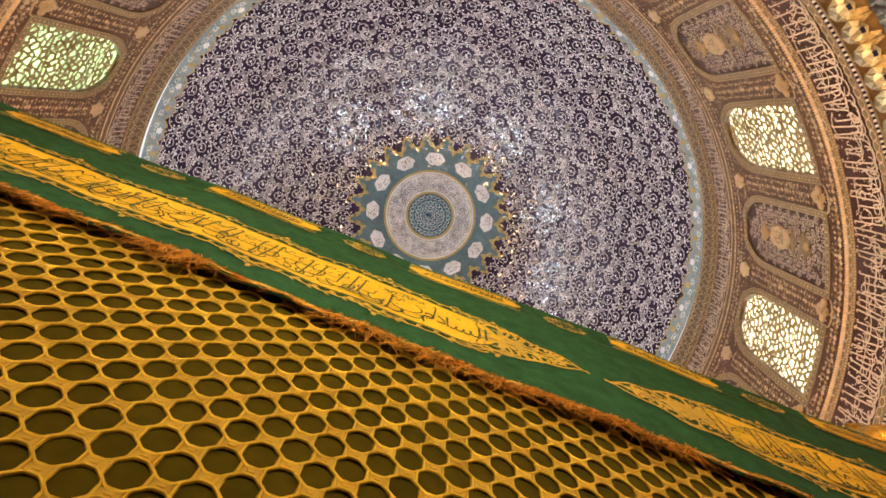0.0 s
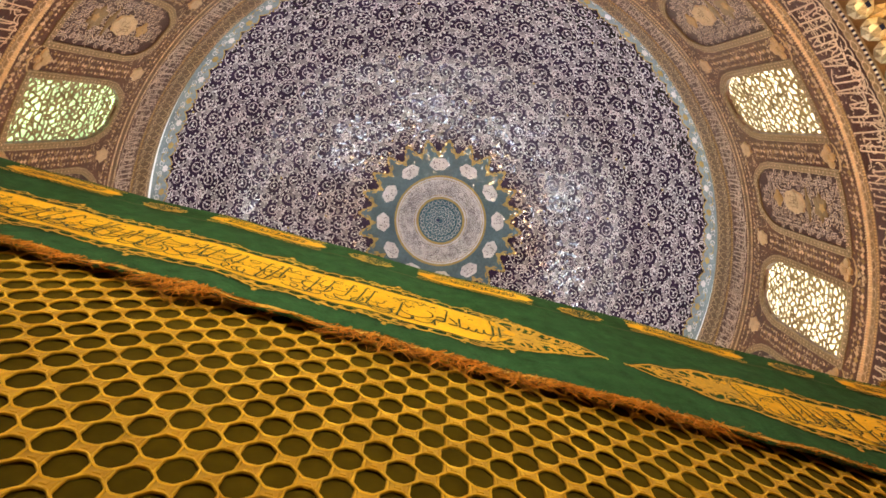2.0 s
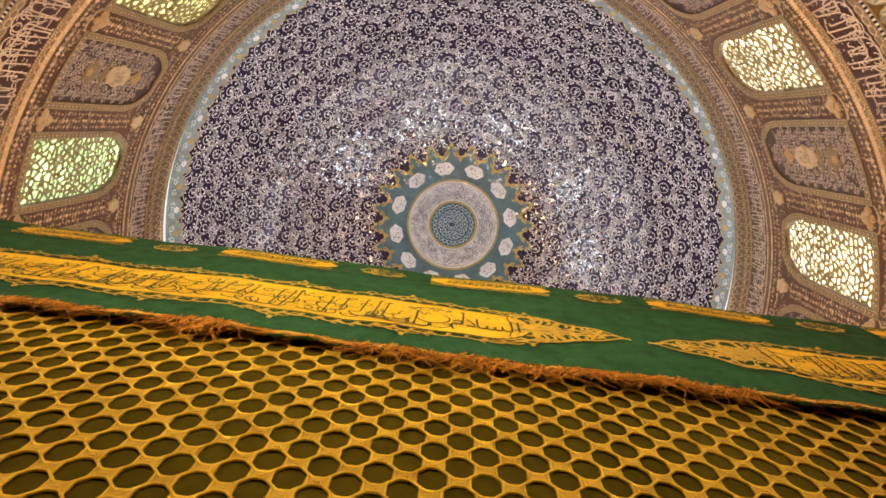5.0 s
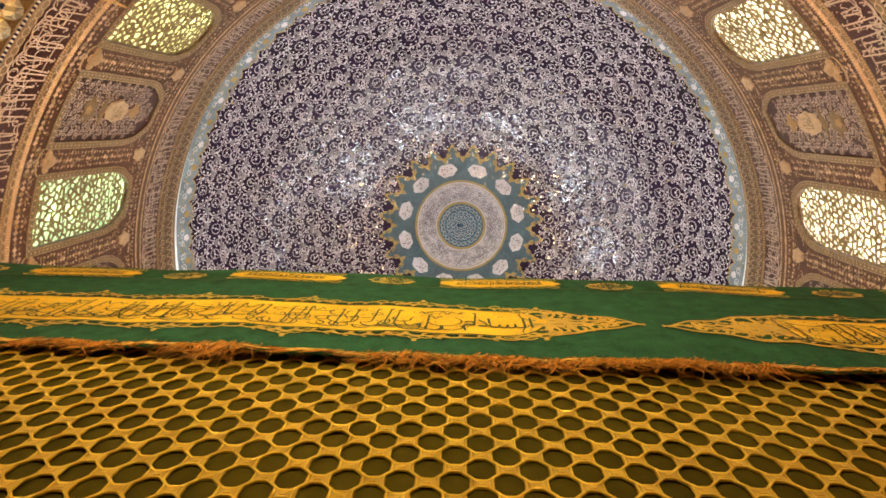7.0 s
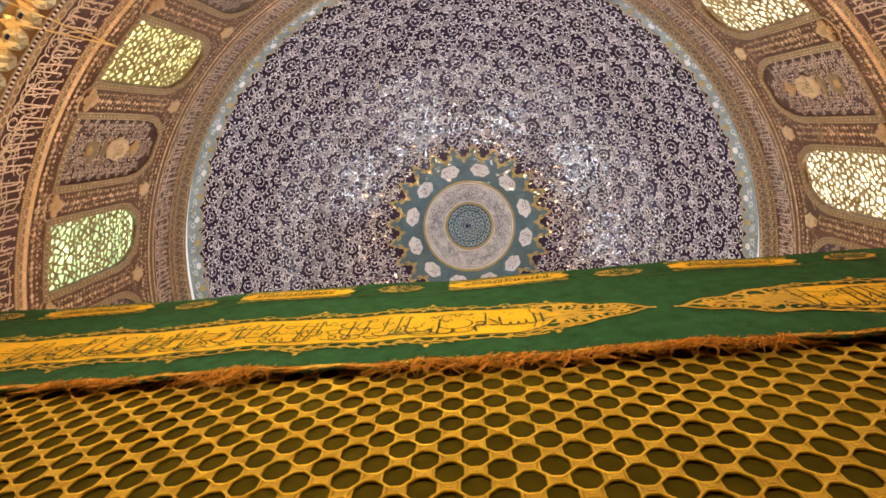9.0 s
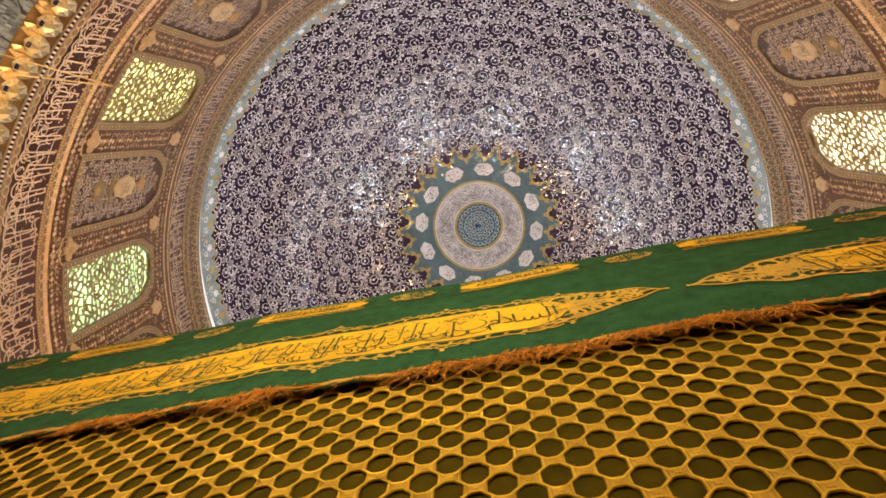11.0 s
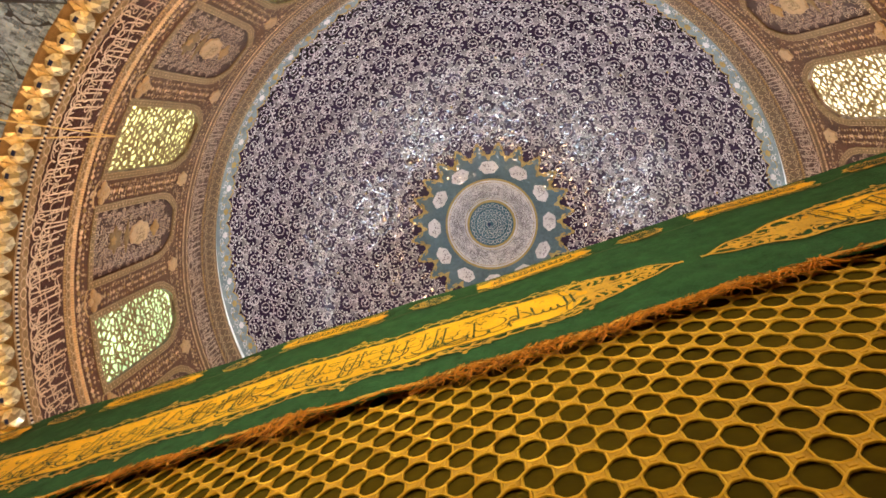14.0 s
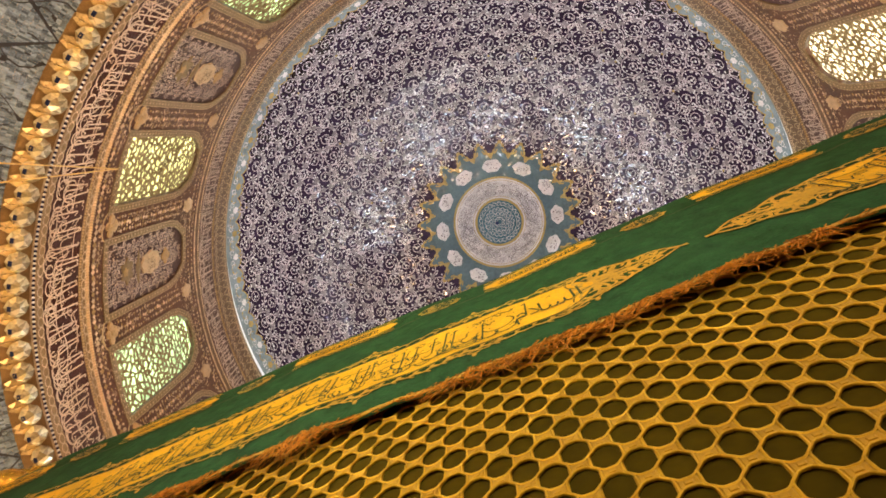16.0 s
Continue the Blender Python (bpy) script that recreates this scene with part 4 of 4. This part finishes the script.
def cloth_wave(x, z):
    return 0.005 * math.sin(x * 4.1 + 1.0) + 0.003 * math.sin(x * 9.7 + z * 3) + 0.003 * math.sin(x * 23 + z * 7) * (4.4 - z)


def cloth(x, z, h=0.0):
    return (x, YC - h * 0.55 + cloth_wave(x, z), z - SLOPE * x)


ZT, ZF = 4.335, 3.345
banner = thing("green_cloth", "green velvet cloth embroidered in gold, hung along the grille top", "cloth")
g = Geo()
nx, nz = 260, 22
front = [[cloth(-3.45 + 6.75 * k / nx, ZF + (ZT - ZF) * j / nz) for k in range(nx + 1)] for j in range(nz + 1)]
top = []
for a in (0.35, 0.8, 1.3, 1.57):
    top.append([(p[0], p[1] + 0.02 * (1 - math.cos(a)), p[2] + 0.02 * math.sin(a)) for p in front[-1]])
top.append([(p[0], p[1] + 0.45, p[2] + 0.02) for p in front[-1]])
hem = [[(p[0], p[1] + d, p[2] + e) for p in front[0]] for d, e in ((0.012, 0.10), (0.012, 0.0), (0.006, -0.006))]
g.grid(hem + front + top)
part("velvet", g, M_VELVET, banner, "deep green velvet", smooth=True)
g = Geo()
wig = random.Random(5)
pts = [(-3.45 + 6.75 * k / 400, ZF + 0.008 + 0.003 * math.sin(k * 1.3)) for k in range(401)]
g.ribbon(pts, 0.022, cloth, 0.004)
part("hem_braid", g, M_EMBROID_DULL, banner, "gold braid along the hem")

ZC0, ZC1 = 3.502, 3.882
ZM = (ZC0 + ZC1) / 2


def cartouche(x0, x1, tip_left, tip_right, seed):
    """A gold embroidered field with scrolling tips and dark stitched strokes."""
    rnd = random.Random(seed)
    holder = part("cartouche", Geo(), M_EMBROID, banner)
    body, trim, edge, text = Geo(), Geo(), Geo(), Geo()
    L = 0.34
    xa = x0 + (L if tip_left else 0)
    xb = x1 - (L if tip_right else 0)
    n = max(8, int((xb - xa) / 0.04))
    up, lo = [], []
    hh = (ZC1 - ZC0) / 2 - 0.045
    for k in range(n + 1):
        x = xa + (xb - xa) * k / n
        q = min((x - xa) / 0.22 if tip_left else 9, (xb - x) / 0.22 if tip_right else 9, 1.0)
        f = math.sqrt(max(0.02, 1 - (1 - q) ** 2))
        up.append((x, ZM + hh * f))
        lo.append((x, ZM - hh * f))
    rows = [[cloth(x, zl + (zu - zl) * t, 0.005) for (x, zu), (_, zl) in zip(up, lo)] for t in (0, 0.25, 0.5, 0.75, 1)]
    body.grid(rows)
    for line in (up, lo):
        edge.ribbon([(x, z) for x, z in line], 0.010, cloth, 0.009)
    # looping filigree along both long sides
    sgn = 1
    x = xa
    while x < xb:
        for s, base in ((1, up), (-1, lo)):
            k = min(n, max(0, int((x - xa) / (xb - xa) * n)))
            z = base[k][1]
            trim.ribbon(arc(x, z + s * 0.016, 0.038, 0.2, 5.8, 9, 0.020), 0.010, cloth, 0.008)
            if rnd.random() < 0.5:
                trim.ribbon(arc(x + 0.03, z + s * 0.038, 0.020, 0, 4.6, 7, 0.016), 0.008, cloth, 0.010)
            if sgn % 7 == 0:
                for px, pz, pr in ((0, 0.058, 0.020), (-0.034, 0.042, 0.024), (0.034, 0.042, 0.024), (-0.075, 0.030, 0.022), (0.075, 0.030, 0.022)):
                    trim.ribbon(arc(x + px, z + s * pz, pr, 0.3, 5.9, 9, pr * 0.55), 0.007, cloth, 0.010)
                trim.blob(x, z + s * 0.082, 0.010, cloth, 0.009, 6, 0.014)
        x += 0.062
        sgn += 1
    # flame shaped tips of open scrolls
    for on, base, d in ((tip_left, xa, -1), (tip_right, xb, 1)):
        if not on:
            continue
        for s in (1, -1):
            trim.ribbon([(base + d * (L * t - 0.16 * (1 - t)), ZM + s * hh * (1.06 * (1 - t ** 1.5) + 0.07 * math.sin(t * 18))) for t in [i / 14 for i in range(15)]], 0.014, cloth, 0.008, 0.4)
            for t, rad in ((0.05, 0.062), (0.24, 0.056), (0.43, 0.046), (0.60, 0.034), (0.76, 0.022)):
                z = ZM + s * hh * 0.62 * (1 - t ** 1.4)
                xx = base + d * (L * t - 0.04)
                trim.ribbon(spiral(xx, z, rad, 0.5 * s + (0 if d > 0 else math.pi), 1.25, -s * d, 0.3, 14), 0.013, cloth, 0.009)
                trim.blob(xx + d * 0.03, z - s * rad * 0.9, rad * 0.42, cloth, 0.010, 8, rad * 0.26, 0.5 * s * d, 0.2, 3)
                edge.ribbon(arc(xx, z, rad * 1.12, 0.4, 4.5, 9), 0.005, cloth, 0.0075)
        trim.ribbon([(base + d * L * t, ZM + 0.01 * math.sin(t * 25)) for t in [i / 16 for i in range(5, 17)]], 0.016, cloth, 0.010, 0.6)
        trim.blob(base + d * 0.02, ZM, 0.10, cloth, 0.006, 18, 0.065, 0, 0.25, 7)
    za, zb = ZM - hh * 0.80, ZM + hh * 0.76
    calligraphy(text, cloth, xa + 0.08, xb - (0.30 if tip_right else 0.1), za, zb, 0.0066, rnd, 0.0085, dense=1.25, upright=0.75)
    holder.data = body.mesh("cartouche", M_EMBROID, True)
    tagged(holder, "raised field of gold embroidery")
    part("filigree", trim, M_EMBROID_DULL, holder, "looping gold thread filigree", kind="stuff")
    part("field_outline", edge, M_STITCH, holder, "thin dark outline stitching", kind="stuff")
    part("stitching", text, M_STITCH, holder, "dark green stitched pen strokes", kind="stuff")


cartouche(-3.4, 0.805, False, True, 21)
cartouche(0.865, 3.2, True, False, 22)


# the opening word of the long cartouche
word = bpy.data.curves.new("word", "FONT")
word.body = "\uFEE1\uFEFC\uFEB4\uFEDF\uFE8D"
word_ob = bpy.data.objects.new("word", word)
scene.collection.objects.link(word_ob)
bpy.context.view_layer.update()
word_me = bpy.data.meshes.new_from_object(word_ob.evaluated_get(bpy.context.evaluated_depsgraph_get()))
bpy.data.objects.remove(word_ob)
for v in word_me.vertices:
    v.co = cloth(0.165 + v.co.x * 0.105, 3.635 + v.co.y * 0.105 * 1.35, 0.011)
word_me.materials.clear()
word_me.materials.append(M_STITCH)
part("stitched_word", word_me, M_STITCH, banner, "stitched Arabic greeting word in dark green")


def small_field(x0, x1, seed):
    rnd = random.Random(seed)
    g, t, e = Geo(), Geo(), Geo()
    zc = 4.222
    pts = []
    n = 36
    for k in range(n):
        a = 2 * math.pi * k / n
        ex = math.copysign(abs(math.cos(a)) ** 0.55, math.cos(a))
        pts.append(((x0 + x1) / 2 + (x1 - x0) / 2 * ex * (1 + 0.03 * math.cos(9 * a)), zc + 0.050 * math.copysign(abs(math.sin(a)) ** 0.8, math.sin(a)) * (1 + 0.1 * math.cos(11 * a))))
    g.f.append([g.vert(cloth(x, z, 0.010)) for x, z in pts])
    e.ribbon(pts + pts[:1], 0.009, cloth, 0.012)
    for s in (1, -1):
        for k in range(9):
            x = x0 + (x1 - x0) * (k + 0.5) / 9
            t.ribbon(arc(x, zc + s * 0.062, 0.028, 0, 5.5, 7, 0.012), 0.007, cloth, 0.011)
    cx = x0 if seed % 2 else x1
    f = part("small_cartouche", g, M_EMBROID, banner, "small gold cartouche near the upper edge")
    part("filigree", t, M_EMBROID_DULL, f, kind="stuff")
    part("stroke_line", e, M_EMBROID_DULL, f)
    s = Geo()
    calligraphy(s, cloth, x0 + 0.08, x1 - 0.08, zc - 0.03, zc + 0.03, 0.004, rnd, 0.013)
    part("stitching", s, M_STITCH, f, kind="stuff")


def small_rosette(x0, x1):
    g, t = Geo(), Geo()
    cx, zc, w = (x0 + x1) / 2, 4.212, (x1 - x0) / 2
    rnd = random.Random(int(1000 + x0 * 100))
    g.blob(cx, zc, w, cloth, 0.009, 32, 0.055, 0, 0.08, 10)
    for k in range(70):
        a, q = rnd.uniform(0, 6.28), math.sqrt(rnd.random())
        t.ribbon(arc(cx + w * 0.85 * q * math.cos(a), zc + 0.045 * q * math.sin(a), 0.010, a, a + 4, 5), 0.005, cloth, 0.012)
    f = part("small_rosette", g, M_EMBROID_DULL, banner, "small rosette of dull gold filigree")
    part("rosette_stitching", t, M_STITCH, f, kind="stuff")


for k in range(-4, 4):
    small_field(0.066 + 0.948 * k, 0.582 + 0.948 * k, 60 + k)
    small_rosette(0.700 + 0.948 * k, 0.898 + 0.948 * k)
g = Geo()
for k in range(-8, 8):
    x = -0.0 + 0.474 * k
    g.ribbon([(x + 0.474 * t, 4.135 + 0.022 * math.sin(t * math.pi) + 0.004 * math.sin(t * 40)) for t in [i / 24 for i in range(25)]], 0.010, cloth, 0.007)
part("edge_stitching", g, M_STITCH, banner, "dark scalloped stitching line", kind="stuff")

# fringe: matted rust-gold threads along the hem
fr = random.Random(17)
g = Geo()
x = -3.4
while x < 3.2:
    clump = 0.5 + 0.5 * noise.noise(Vector((x * 2.3, 3.1, 0)))
    thin = noise.noise(Vector((x * 2.6 + 5, 0.3, 0)))
    for _ in range(3 if thin > -0.04 else (1 if fr.random() < 0.5 else 0)):
        L = fr.choice((0.7, 1.0, 1.0, 1.5)) * fr.uniform(0.02, 0.09) * (0.25 + 1.2 * clump) * (1.25 if thin > -0.04 else 0.45)
        px = x + fr.uniform(-0.012, 0.012)
        zz = ZF + fr.uniform(-0.006, 0.004)
        h = fr.uniform(0.0, 0.026)
        dx, curl, ph = fr.gauss(0, 0.050), fr.uniform(0.003, 0.020), fr.uniform(0, 6)
        w = fr.uniform(0.0010, 0.0026)
        rows = []
        for i in range(6):
            t = i / 5
            cx = px + dx * t + curl * math.sin(ph + t * 6)
            cz = zz - L * t + 0.5 * curl * math.cos(ph + t * 5)
            ch = h * (1 - 0.3 * t) + 0.006 * math.sin(ph + t * 4) + 0.002
            ww = w * (1 - 0.5 * t)
            rows.append([cloth(cx + ww * math.cos(b), cz + ww * 0.3 * math.sin(b), ch + ww * math.sin(b)) for b in (0, 2.1, 4.2)])
        g.grid(rows, closed=True)
    x += 0.0060
part("fringe", g, M_FRINGE, banner, "matted rust-gold fringe", kind="stuff")

# ---- gilt finials on the shrine's top corners ----


def finial(x, y, z, s):
    f = thing("gilt_finial", "polished gilt vase finial standing on the shrine top", "finial", "shrine finials", at=(x, y, z))
    g = Geo()
    g.lathe([(0.0, 0.0), (0.15 * s, 0.0), (0.16 * s, 0.03 * s), (0.08 * s, 0.07 * s), (0.07 * s, 0.10 * s)], 28)
    part("foot", g, M_FINIAL, f, smooth=True)
    g = Geo()
    g.lathe([(0.07 * s, 0.10 * s), (0.17 * s, 0.15 * s), (0.23 * s, 0.25 * s), (0.235 * s, 0.33 * s), (0.19 * s, 0.43 * s), (0.10 * s, 0.50 * s)], 32)
    part("bowl", g, M_FINIAL, f, "bulging engraved bowl", smooth=True)
    g = Geo()
    g.lathe([(0.10 * s, 0.50 * s), (0.13 * s, 0.53 * s), (0.06 * s, 0.60 * s), (0.08 * s, 0.66 * s), (0.03 * s, 0.75 * s), (0.0, 0.80 * s)], 24)
    part("tip", g, M_FINIAL, f, smooth=True)


for fx, fy, fs in ((2.52, -2.12, 0.62), (2.90, -2.08, 0.95), (-2.72, -2.12, 0.62), (-3.12, -2.08, 0.95)):
    finial(fx, fy, 4.20 - SLOPE * fx * 0.5, fs)
